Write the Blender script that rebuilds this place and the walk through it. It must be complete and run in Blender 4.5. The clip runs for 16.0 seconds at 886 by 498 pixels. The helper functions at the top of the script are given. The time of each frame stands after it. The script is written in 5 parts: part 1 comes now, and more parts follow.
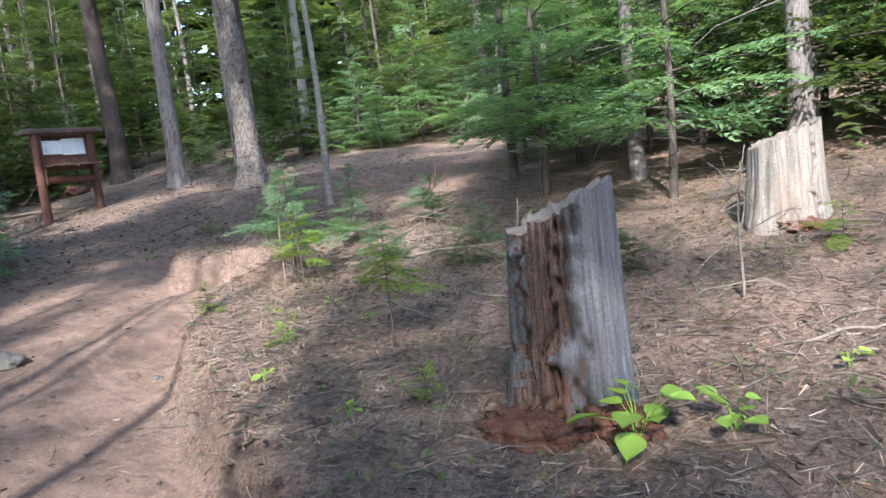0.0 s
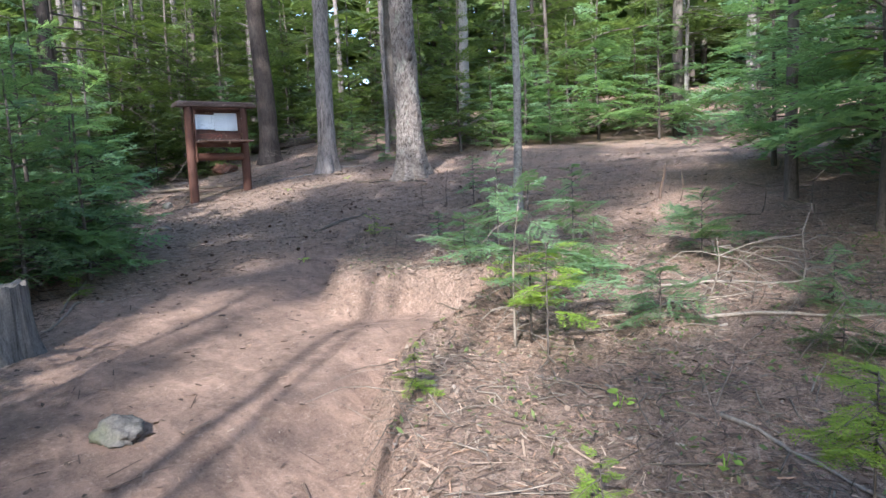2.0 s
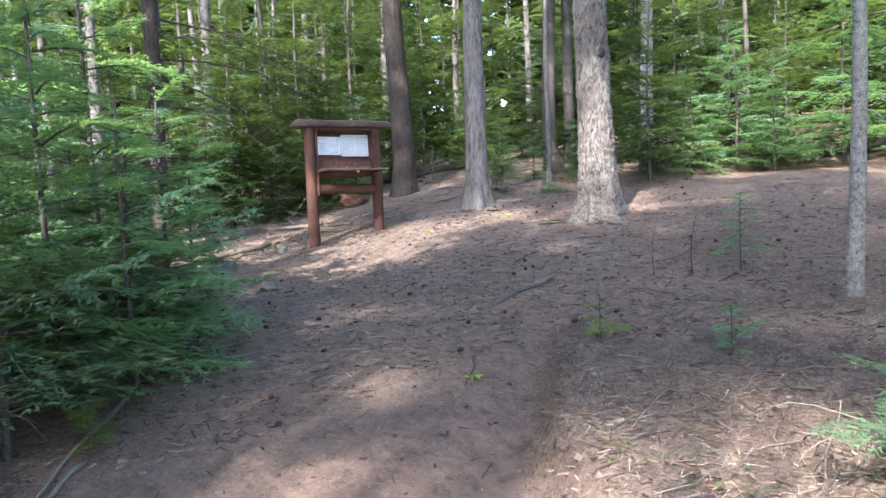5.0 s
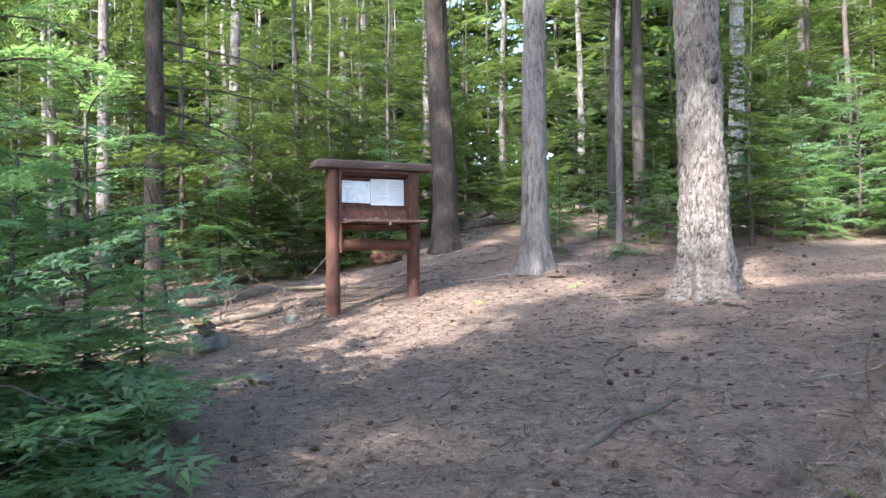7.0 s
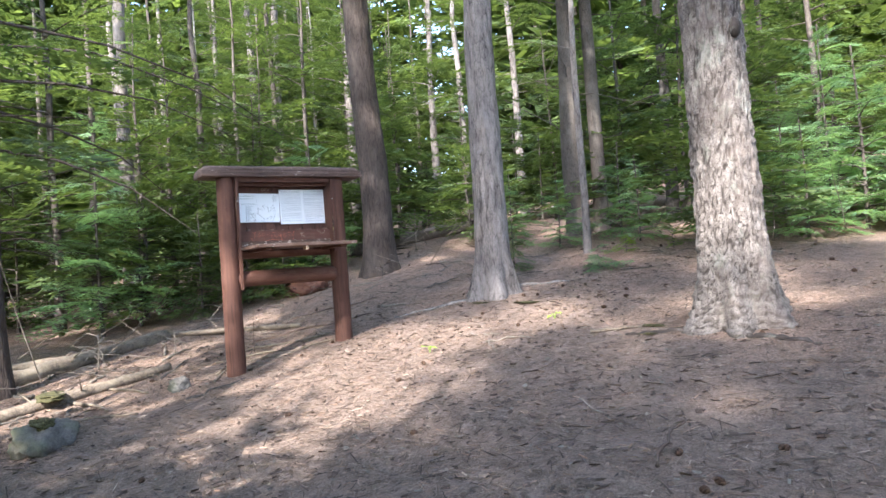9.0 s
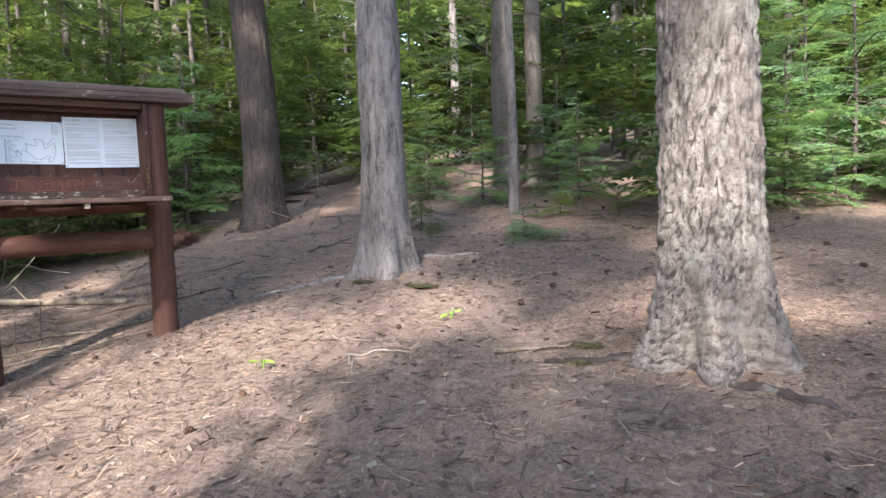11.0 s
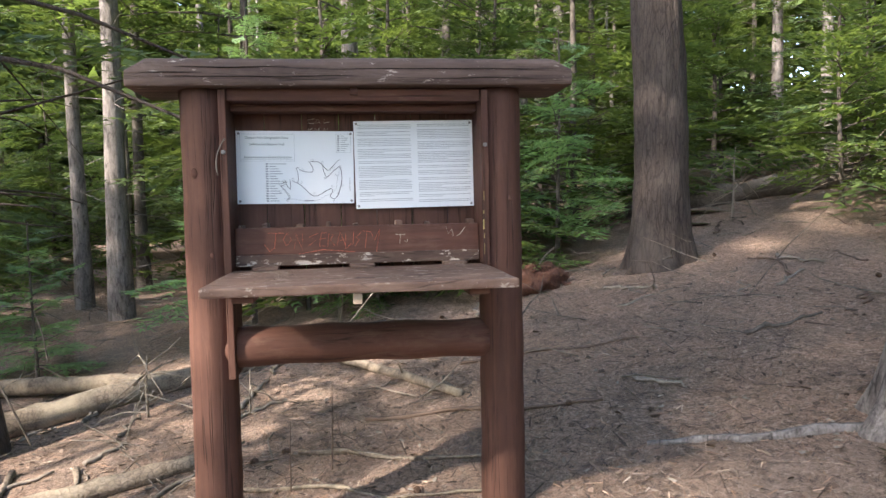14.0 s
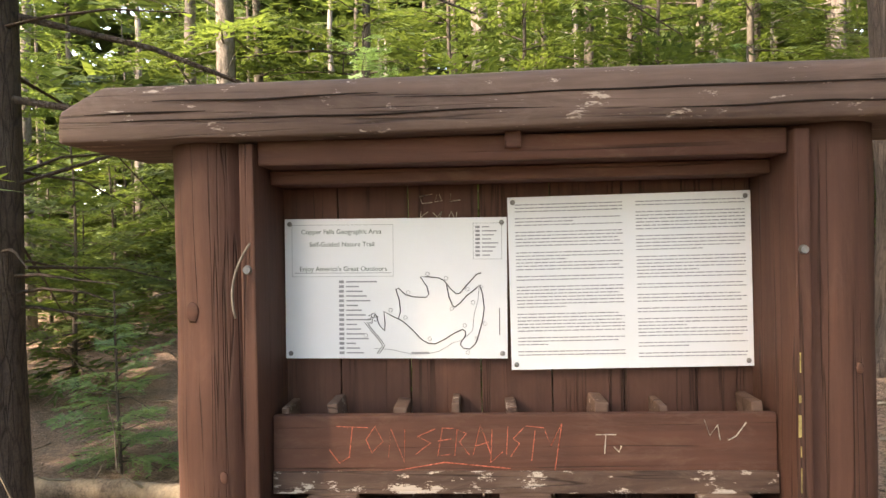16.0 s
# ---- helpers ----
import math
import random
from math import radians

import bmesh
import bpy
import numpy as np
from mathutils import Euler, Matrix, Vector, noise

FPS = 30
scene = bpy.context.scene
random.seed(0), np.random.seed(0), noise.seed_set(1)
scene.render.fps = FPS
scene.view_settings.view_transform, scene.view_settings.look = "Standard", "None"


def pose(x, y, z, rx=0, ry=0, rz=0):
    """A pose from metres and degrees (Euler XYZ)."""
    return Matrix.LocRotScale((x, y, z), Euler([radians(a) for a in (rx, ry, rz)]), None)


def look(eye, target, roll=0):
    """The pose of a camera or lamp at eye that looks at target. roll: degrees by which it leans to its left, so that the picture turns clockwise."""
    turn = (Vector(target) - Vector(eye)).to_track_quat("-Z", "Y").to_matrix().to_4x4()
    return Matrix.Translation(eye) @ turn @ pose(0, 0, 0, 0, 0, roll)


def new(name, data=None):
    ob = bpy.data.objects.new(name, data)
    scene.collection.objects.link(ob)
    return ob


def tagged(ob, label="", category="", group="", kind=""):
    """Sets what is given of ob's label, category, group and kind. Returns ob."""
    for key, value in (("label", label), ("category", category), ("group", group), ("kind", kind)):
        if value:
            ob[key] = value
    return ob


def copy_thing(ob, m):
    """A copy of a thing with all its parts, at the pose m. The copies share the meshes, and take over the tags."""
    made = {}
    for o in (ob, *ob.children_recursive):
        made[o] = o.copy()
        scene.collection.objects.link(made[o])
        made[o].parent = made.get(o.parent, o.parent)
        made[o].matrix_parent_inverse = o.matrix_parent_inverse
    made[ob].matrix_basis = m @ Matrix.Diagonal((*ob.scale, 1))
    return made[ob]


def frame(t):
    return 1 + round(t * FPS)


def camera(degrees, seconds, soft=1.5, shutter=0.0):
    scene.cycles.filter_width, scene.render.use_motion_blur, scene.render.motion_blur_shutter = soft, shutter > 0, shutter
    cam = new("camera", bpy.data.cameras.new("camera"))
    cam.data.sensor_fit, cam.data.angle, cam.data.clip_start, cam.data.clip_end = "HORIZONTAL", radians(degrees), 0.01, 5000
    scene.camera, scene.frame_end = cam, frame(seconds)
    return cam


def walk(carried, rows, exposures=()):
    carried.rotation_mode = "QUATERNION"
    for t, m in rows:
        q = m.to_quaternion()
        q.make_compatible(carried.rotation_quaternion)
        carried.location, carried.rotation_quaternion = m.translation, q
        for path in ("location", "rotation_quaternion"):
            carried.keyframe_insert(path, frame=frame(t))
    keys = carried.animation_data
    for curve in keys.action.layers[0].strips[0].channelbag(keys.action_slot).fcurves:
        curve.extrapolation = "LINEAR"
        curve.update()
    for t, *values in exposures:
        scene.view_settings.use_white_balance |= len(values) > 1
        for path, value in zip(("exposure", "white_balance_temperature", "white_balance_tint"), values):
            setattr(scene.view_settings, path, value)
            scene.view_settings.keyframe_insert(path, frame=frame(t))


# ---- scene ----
cam = camera(66.7, 16.0)
METRES, EYE, TILT, LEAN, TURN = 17.0, 1.5, 0.0, 0.0, 38.7
ROWS = [
    (0.0, 0.0, 0.0, 0.0, -0.77, -6.97, 6.33),
    (0.5, -0.0227, 0.0321, 0.0021, 1.89, -5.18, 4.14),
    (1.0, -0.0378, 0.0629, 0.0039, 5.21, -4.62, 2.89),
    (1.5, -0.0548, 0.0952, 0.0065, 7.95, -5.5, 2.74),
    (2.0, -0.0697, 0.1247, 0.0088, 9.72, -6.57, 2.44),
    (2.5, -0.0855, 0.1571, 0.0086, 12.46, -7.25, 2.31),
    (3.0, -0.1023, 0.188, 0.009, 12.22, -6.6, 2.52),
    (3.5, -0.1166, 0.2179, 0.0106, 14.92, -6.41, 3.81),
    (4.0, -0.1329, 0.2504, 0.016, 16.87, -6.48, 4.54),
    (4.5, -0.1493, 0.284, 0.0198, 18.38, -6.55, 3.82),
    (5.0, -0.1636, 0.3159, 0.0221, 20.27, -4.0, 2.33),
    (7.5, -0.239, 0.4644, 0.0306, 24.07, 1.15, 1.09),
    (8.0, -0.2576, 0.4917, 0.0317, 24.7, 1.72, 1.69),
    (8.5, -0.2671, 0.5202, 0.0357, 22.37, 1.93, 3.1),
    (9.0, -0.2707, 0.5491, 0.0399, 17.68, 1.27, 4.04),
    (11.5, -0.2793, 0.6978, 0.0559, 13.17, -5.31, 2.29),
    (12.0, -0.2934, 0.7197, 0.0576, 20.0, -4.59, 2.15),
    (12.5, -0.3046, 0.7431, 0.0577, 26.04, -4.78, 1.66),
    (13.0, -0.3179, 0.77, 0.066, 31.85, -4.13, 1.27),
    (13.5, -0.3387, 0.7918, 0.0709, 36.97, -3.62, 1.01),
    (14.0, -0.3614, 0.8129, 0.0726, 43.58, -3.84, 1.14),
    (14.5, -0.3849, 0.8295, 0.077, 47.47, -3.68, 1.16),
    (15.0, -0.4073, 0.8441, 0.0826, 50.05, -1.59, 1.18),
    (15.5, -0.4203, 0.8572, 0.0866, 53.7, -0.59, 1.31),
    (16.0, -0.4295, 0.8639, 0.088, 54.27, -0.6, 1.1),
]
walk(cam, [(t, pose(0, 0, EYE, TILT, LEAN, TURN) @ pose(METRES * x, METRES * y, METRES * z, 90 + pitch, roll, yaw)) for t, x, y, z, yaw, pitch, roll in ROWS],
     exposures=[(0.0, 2.25, 6000, 11), (1.5, 2.3, 5950, 11), (3.0, 2.45, 5950, 11), (4.5, 2.75, 6000, 11), (8.0, 3.0, 6200, 12), (9.5, 2.9, 6300, 12), (12.0, 2.65, 6500, 12), (14.5, 2.85, 7400, 13), (15.2, 3.1, 8600, 14), (16.0, 3.15, 9400, 16)])

# ---- light ----
SUN_TO = Vector((0.50, -0.80, 0.72)).normalized()
world = bpy.data.worlds.new("sky")
scene.world = world
world.use_nodes = True
wn = world.node_tree
sky = wn.nodes.new("ShaderNodeTexSky")
sky.sky_type, sky.sun_disc = "NISHITA", False
sky.sun_elevation = math.asin(SUN_TO.z)
sky.sun_rotation = math.atan2(SUN_TO.x, SUN_TO.y)
wn.links.new(sky.outputs[0], wn.nodes["Background"].inputs[0])
wn.nodes["Background"].inputs[1].default_value = 0.15
sun = new("sun", bpy.data.lights.new("sun", "SUN"))
sun.data.energy, sun.data.angle, sun.data.color = 3.0, radians(1.2), (1.0, 0.95, 0.87)
sun.matrix_world = look(SUN_TO * 60, (0, 0, 0))


# ---- materials ----
def material(name, rough=0.8):
    m = bpy.data.materials.new(name)
    m.use_nodes = True
    b = m.node_tree.nodes["Principled BSDF"]
    b.inputs["Roughness"].default_value = rough
    b.inputs["Specular IOR Level"].default_value = 0.25
    return m, m.node_tree, b


def node(t, kind, **values):
    n = t.nodes.new("ShaderNode" + kind)
    for k, v in values.items():
        n.inputs[k.replace("_", " ")].default_value = v
    return n


def coords(t, scale=(1, 1, 1), kind="Object"):
    c, m = t.nodes.new("ShaderNodeTexCoord"), t.nodes.new("ShaderNodeMapping")
    m.inputs["Scale"].default_value = scale
    t.links.new(c.outputs[kind], m.inputs[0])
    return m.outputs[0]


def noise_tex(t, vec, scale, detail=5.0, rough=0.6, distort=0.0):
    n = node(t, "TexNoise", Scale=scale, Detail=detail, Roughness=rough, Distortion=distort)
    t.links.new(vec, n.inputs["Vector"])
    return n.outputs["Fac"]


def ramp(t, fac, *stops):
    r = t.nodes.new("ShaderNodeValToRGB")
    while len(r.color_ramp.elements) < len(stops):
        r.color_ramp.elements.new(0.5)
    for e, (p, c) in zip(r.color_ramp.elements, stops):
        e.position, e.color = p, (*c, 1) if len(c) == 3 else c
    t.links.new(fac, r.inputs[0])
    return r.outputs[0]


def mix(t, fac, a, b, how="MIX"):
    n = t.nodes.new("ShaderNodeMix")
    n.data_type, n.blend_type = "RGBA", how
    for sock, v in ((n.inputs[0], fac), (n.inputs[6], a), (n.inputs[7], b)):
        if isinstance(v, (int, float)):
            sock.default_value = v
        elif isinstance(v, tuple):
            sock.default_value = (*v, 1)
        else:
            t.links.new(v, sock)
    return n.outputs[2]


def bump(t, bsdf, height, strength=0.5, distance=0.01):
    n = node(t, "Bump", Strength=strength, Distance=distance)
    t.links.new(height, n.inputs["Height"])
    t.links.new(n.outputs[0], bsdf.inputs["Normal"])


W1, B0 = (1, 1, 1), (0, 0, 0)


def leaf_material(name, dark, light, glow=0.45):
    m, t, b = material(name, 0.55)
    v = coords(t)
    geo = t.nodes.new("ShaderNodeNewGeometry")
    info = t.nodes.new("ShaderNodeObjectInfo")
    c = mix(t, geo.outputs["Random Per Island"], dark, light)
    c = mix(t, ramp(t, noise_tex(t, v, 0.9, 2), (0.35, B0), (0.7, (0.6, 0.6, 0.6))), c, light)
    hsv = node(t, "HueSaturation")
    r = node(t, "MapRange", To_Min=0.7, To_Max=1.25)
    t.links.new(info.outputs["Random"], r.inputs["Value"])
    t.links.new(r.outputs[0], hsv.inputs["Value"])
    t.links.new(c, hsv.inputs["Color"])
    t.links.new(hsv.outputs[0], b.inputs["Base Color"])
    tr = t.nodes.new("ShaderNodeBsdfTranslucent")
    warm = mix(t, 1.0, hsv.outputs[0], (1.3, 1.25, 0.68), "MULTIPLY")
    t.links.new(warm, tr.inputs[0])
    ms = node(t, "MixShader", Fac=glow)
    t.links.new(b.outputs[0], ms.inputs[1])
    t.links.new(tr.outputs[0], ms.inputs[2])
    t.links.new(ms.outputs[0], t.nodes["Material Output"].inputs[0])
    return m


def bark_material(name, low, high, tint, across=9.0, along=1.6, depth=0.03, cells=0.35, patch=0.6, spread=(0.28, 0.46, 0.68)):
    m, t, b = material(name, 0.9)
    v = coords(t, (across, across, along))
    n1 = noise_tex(t, v, 1.6, 10, 0.7, 0.6)
    vor = node(t, "TexVoronoi", Scale=2.2)
    vor.feature = "DISTANCE_TO_EDGE"
    warp = mix(t, 0.35, v, noise_tex(t, v, 2.0, 3), "ADD")
    t.links.new(warp, vor.inputs["Vector"])
    h = mix(t, cells, n1, ramp(t, vor.outputs[0], (0.0, B0), (0.11, (0.62, 0.62, 0.62))))
    c = ramp(t, h, (spread[0], low), (spread[1], tuple((a + b2) / 2 for a, b2 in zip(low, high))), (spread[2], high))
    grit = noise_tex(t, coords(t), 70, 5, 0.7)
    c = mix(t, ramp(t, grit, (0.35, (0.5, 0.5, 0.5)), (0.55, B0)), c, low)
    big = noise_tex(t, coords(t, (1, 1, 0.6)), 2.3, 5)
    c = mix(t, ramp(t, big, (0.5, B0), (0.68, (patch, patch, patch))), c, tint)
    t.links.new(c, b.inputs["Base Color"])
    bump(t, b, mix(t, 0.25, h, grit), 0.8, depth)
    return m


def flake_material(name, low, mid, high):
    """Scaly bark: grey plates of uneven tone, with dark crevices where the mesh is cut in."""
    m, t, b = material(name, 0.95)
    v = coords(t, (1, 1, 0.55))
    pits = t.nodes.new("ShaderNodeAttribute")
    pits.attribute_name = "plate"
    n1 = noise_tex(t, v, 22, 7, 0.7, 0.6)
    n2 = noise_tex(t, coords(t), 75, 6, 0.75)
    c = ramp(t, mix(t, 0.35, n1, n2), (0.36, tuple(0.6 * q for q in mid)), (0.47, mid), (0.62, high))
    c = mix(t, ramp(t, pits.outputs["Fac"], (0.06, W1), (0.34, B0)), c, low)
    c = mix(t, ramp(t, n2, (0.36, (0.7, 0.7, 0.7)), (0.46, B0)), c, low)
    lichen = noise_tex(t, v, 6, 6, 0.7)
    c = mix(t, ramp(t, lichen, (0.56, B0), (0.66, (0.45, 0.45, 0.45))), c, (0.30, 0.31, 0.27))
    big = noise_tex(t, coords(t, (1, 1, 0.7)), 3.0, 5)
    c = mix(t, ramp(t, big, (0.48, B0), (0.66, (0.5, 0.5, 0.5))), c, (0.17, 0.135, 0.12))
    t.links.new(c, b.inputs["Base Color"])
    bump(t, b, mix(t, 0.5, n1, n2), 0.9, 0.02)
    return m


def wood_material(name, low, high, wear=(0.42, 0.33, 0.26), wear_at=0.64, along=(26, 1.2, 26), rough=0.75):
    m, t, b = material(name, rough)
    v = coords(t, along)
    grain = noise_tex(t, v, 1.0, 8, 0.65, 0.3)
    c = mix(t, ramp(t, grain, (0.32, B0), (0.68, W1)), low, high)
    scuff = noise_tex(t, coords(t, tuple(a * 0.5 + 3 for a in along)), 1.0, 9, 0.8, 1.5)
    c = mix(t, ramp(t, scuff, (0.50, B0), (0.72, (0.55, 0.55, 0.55))), c, tuple(0.6 * h + 0.25 * w for h, w in zip(high, wear)))
    blot = noise_tex(t, coords(t), 2.6, 4)
    c = mix(t, ramp(t, blot, (0.42, B0), (0.72, (0.75, 0.75, 0.75))), c, low)
    chips = noise_tex(t, coords(t, tuple(a * 0.9 + 9 for a in along)), 1.0, 7, 0.75)
    c = mix(t, ramp(t, chips, (wear_at, B0), (wear_at + 0.025, (0.8, 0.8, 0.8))), c, wear)
    split = noise_tex(t, coords(t, tuple(a * 0.8 if a > 5 else a * 0.3 for a in along)), 1.0, 3, 0.5)
    crack = ramp(t, split, (0.485, B0), (0.5, W1), (0.515, B0))
    open_crack = mix(t, 1.0, crack, ramp(t, noise_tex(t, coords(t), 3.1, 3), (0.42, B0), (0.54, (0.8, 0.8, 0.8))), "MULTIPLY")
    c = mix(t, open_crack, c, tuple(0.35 * q for q in low))
    t.links.new(c, b.inputs["Base Color"])
    bump(t, b, mix(t, 0.5, grain, mix(t, 1.0, W1, open_crack, "SUBTRACT")), 0.6, 0.008)
    return m


def plain_material(name, colour, rough=0.6, vary=0.12, metal=0.0, scale=30):
    m, t, b = material(name, rough)
    n = noise_tex(t, coords(t), scale, 4)
    lo = tuple(max(0, c * (1 - vary * 2)) for c in colour)
    hi = tuple(min(1, c * (1 + vary)) for c in colour)
    t.links.new(ramp(t, n, (0.3, lo), (0.7, hi)), b.inputs["Base Color"])
    b.inputs["Metallic"].default_value = metal
    return m


def litter_material(name, *stops):
    """One colour for each piece, from the stops."""
    m, t, b = material(name, 0.9)
    geo = t.nodes.new("ShaderNodeNewGeometry")
    t.links.new(ramp(t, geo.outputs["Random Per Island"], *stops), b.inputs["Base Color"])
    return m


def ground_material():
    m, t, b = material("forest_floor", 0.95)
    v = coords(t)
    att = t.nodes.new("ShaderNodeAttribute")
    att.attribute_name = "trail"
    fine = noise_tex(t, v, 46, 8, 0.85)
    mid = noise_tex(t, v, 7, 7, 0.7, 0.6)
    big = noise_tex(t, v, 0.9, 4)
    fibre = noise_tex(t, coords(t, (150, 32, 60)), 1.0, 5, 0.7, 3.0)
    fibre2 = noise_tex(t, coords(t, (30, 140, 60)), 1.0, 5, 0.7, 3.0)
    duff = mix(t, ramp(t, mid, (0.35, B0), (0.65, W1)), (0.135, 0.092, 0.072), (0.38, 0.26, 0.20))
    duff = mix(t, ramp(t, big, (0.42, B0), (0.62, (0.65, 0.65, 0.65))), duff, (0.42, 0.26, 0.185))
    dirt = mix(t, ramp(t, mid, (0.3, B0), (0.7, W1)), (0.145, 0.089, 0.067), (0.26, 0.166, 0.124))
    c = mix(t, att.outputs["Fac"], duff, dirt)
    flecks = noise_tex(t, coords(t, (1, 1, 1)), 26, 6, 0.75, 1.2)
    worn = t.nodes.new("ShaderNodeAttribute")
    worn.attribute_name = "trodden"
    loose = mix(t, worn.outputs["Fac"], W1, (0.42, 0.42, 0.42))

    def over(fac, colour, below, everywhere=False):
        return mix(t, fac if everywhere else mix(t, 1.0, fac, loose, "MULTIPLY"), below, colour)

    c = over(ramp(t, flecks, (0.38, (0.8, 0.8, 0.8)), (0.50, B0)), (0.085, 0.060, 0.050), c)
    c = over(ramp(t, flecks, (0.55, B0), (0.64, (0.75, 0.75, 0.75))), (0.52, 0.41, 0.345), c)
    c = over(ramp(t, fine, (0.42, (0.85, 0.85, 0.85)), (0.53, B0)), (0.045, 0.033, 0.028), c)
    c = over(ramp(t, fibre, (0.54, B0), (0.62, (0.65, 0.65, 0.65))), (0.46, 0.36, 0.29), c)
    c = over(ramp(t, fibre2, (0.56, B0), (0.64, (0.65, 0.65, 0.65))), (0.43, 0.31, 0.235), c)
    # pale needle mat, its colour also lifted for skylight the crowns block
    brightened_mat = mix(t, 1.0, mix(t, 1.0, att.outputs["Fac"], loose, "MULTIPLY"), ramp(t, mix(t, 0.5, mid, fine), (0.40, B0), (0.60, (0.55, 0.55, 0.55))), "MULTIPLY")
    c = over(brightened_mat, (0.38, 0.295, 0.245), c)
    pebbles = noise_tex(t, v, 34, 3, 0.5)
    c = over(ramp(t, pebbles, (0.66, B0), (0.70, (0.7, 0.7, 0.7))), (0.07, 0.052, 0.045), c, True)
    scuff = noise_tex(t, coords(t, (1.2, 3.0, 1)), 2.2, 5, 0.6, 0.8)
    c = over(mix(t, 1.0, ramp(t, scuff, (0.48, B0), (0.68, (0.4, 0.4, 0.4))), worn.outputs["Fac"], "MULTIPLY"), (0.42, 0.28, 0.215), c, True)
    t.links.new(c, b.inputs["Base Color"])
    bump(t, b, mix(t, 1.0, mix(t, 0.5, mix(t, 0.5, fine, flecks), mix(t, 0.5, fibre, fibre2)), mix(t, 0.25, loose, W1), "MULTIPLY"), 1.0, 0.05)
    return m


FLOOR = ground_material()
NEEDLE = leaf_material("hemlock_needles", (0.034, 0.062, 0.030), (0.135, 0.190, 0.068), 0.5)
NEEDLE_BLUE = leaf_material("fir_needles", (0.10, 0.19, 0.12), (0.23, 0.36, 0.19), 0.55)
NEEDLE_LIME = leaf_material("young_fir_needles", (0.09, 0.17, 0.03), (0.26, 0.36, 0.06), 0.45)
BROAD = leaf_material("broad_leaf", (0.14, 0.26, 0.05), (0.30, 0.44, 0.08), 0.4)
BROAD_DULL = leaf_material("creeping_leaf", (0.045, 0.075, 0.03), (0.13, 0.165, 0.055), 0.35)
MOSS = plain_material("moss", (0.075, 0.070, 0.032), 0.95, 0.45, 0, 90)
BARK_RED = bark_material("reddish_bark", (0.026, 0.020, 0.018), (0.095, 0.073, 0.063), (0.105, 0.086, 0.076), 14, 2.2, 0.04)
BARK_GREY = bark_material("grey_bark", (0.04, 0.034, 0.032), (0.25, 0.22, 0.208), (0.29, 0.258, 0.245), 11, 2.4, 0.035, 0.14, 0.5, (0.34, 0.45, 0.62))
BARK_FLAKE = flake_material("flaky_bark", (0.035, 0.028, 0.025), (0.120, 0.103, 0.094), (0.24, 0.214, 0.20))
BARK_THIN = bark_material("thin_bark", (0.035, 0.029, 0.025), (0.13, 0.108, 0.095), (0.19, 0.17, 0.145), 24, 4, 0.01)
BARK_PALE = bark_material("pale_bark", (0.08, 0.073, 0.067), (0.34, 0.32, 0.29), (0.18, 0.165, 0.15), 18, 14, 0.006, 0.15, 0.7, (0.36, 0.46, 0.62))
DEADWOOD = bark_material("dead_wood", (0.10, 0.08, 0.066), (0.28, 0.24, 0.20), (0.22, 0.19, 0.16), 30, 5, 0.006, 0.15)
ROTTEN = bark_material("rotten_red_wood", (0.03, 0.013, 0.01), (0.17, 0.075, 0.05), (0.22, 0.11, 0.075), 20, 7, 0.03, 0.3)
GREYWOOD = bark_material("weathered_grey_wood", (0.042, 0.040, 0.042), (0.20, 0.198, 0.21), (0.17, 0.135, 0.125), 26, 0.8, 0.02, 0.05, 0.5, (0.33, 0.45, 0.64))
PALEWOOD = bark_material("pale_weathered_wood", (0.09, 0.076, 0.066), (0.30, 0.272, 0.24), (0.23, 0.155, 0.12), 24, 0.9, 0.015, 0.05, 0.5, (0.33, 0.45, 0.62))
SPLINTER = bark_material("splintered_red_grey_wood", (0.022, 0.013, 0.011), (0.27, 0.185, 0.155), (0.17, 0.075, 0.05), 30, 1.3, 0.03, 0.08, 0.6, (0.36, 0.47, 0.66))
LOGWOOD = bark_material("fallen_log_bark", (0.06, 0.046, 0.036), (0.25, 0.20, 0.155), (0.40, 0.33, 0.24), 12, 12, 0.02, 0.25)
ROCK = bark_material("rock", (0.05, 0.046, 0.042), (0.18, 0.162, 0.148), (0.10, 0.115, 0.05), 9, 9, 0.02, 0.15)
BROWN = wood_material("brown_painted_wood", (0.066, 0.029, 0.021), (0.132, 0.058, 0.041), wear_at=0.69)
BROWN_UP = wood_material("brown_painted_post", (0.060, 0.027, 0.020), (0.114, 0.052, 0.037), (0.26, 0.16, 0.115), 0.71, (26, 26, 1.2))
BROWN_ROOF = wood_material("brown_painted_roof", (0.065, 0.042, 0.036), (0.165, 0.112, 0.092), (0.40, 0.33, 0.28), 0.61, (30, 1.6, 30), 0.8)
SHELFWOOD = wood_material("worn_shelf_wood", (0.075, 0.042, 0.032), (0.19, 0.12, 0.092), (0.38, 0.32, 0.275), 0.585, (16, 5.0, 16), 0.7)
WORN_TRIM = wood_material("worn_trim_wood", (0.05, 0.028, 0.022), (0.13, 0.08, 0.06), (0.55, 0.47, 0.40), 0.555, (24, 3.0, 24), 0.7)
CRACK = plain_material("dark_split_wood", (0.022, 0.014, 0.011), 0.95, 0.3, 0, 80)
BAREWOOD = wood_material("bare_wood", (0.24, 0.17, 0.12), (0.48, 0.38, 0.29), (0.5, 0.42, 0.34), 0.66)
PAPER = plain_material("laminated_paper", (0.71, 0.72, 0.735), 0.22, 0.015, 0, 6)
INK = plain_material("ink", (0.045, 0.045, 0.05), 0.4)
INK_GREY = plain_material("grey_ink", (0.27, 0.28, 0.30), 0.4)
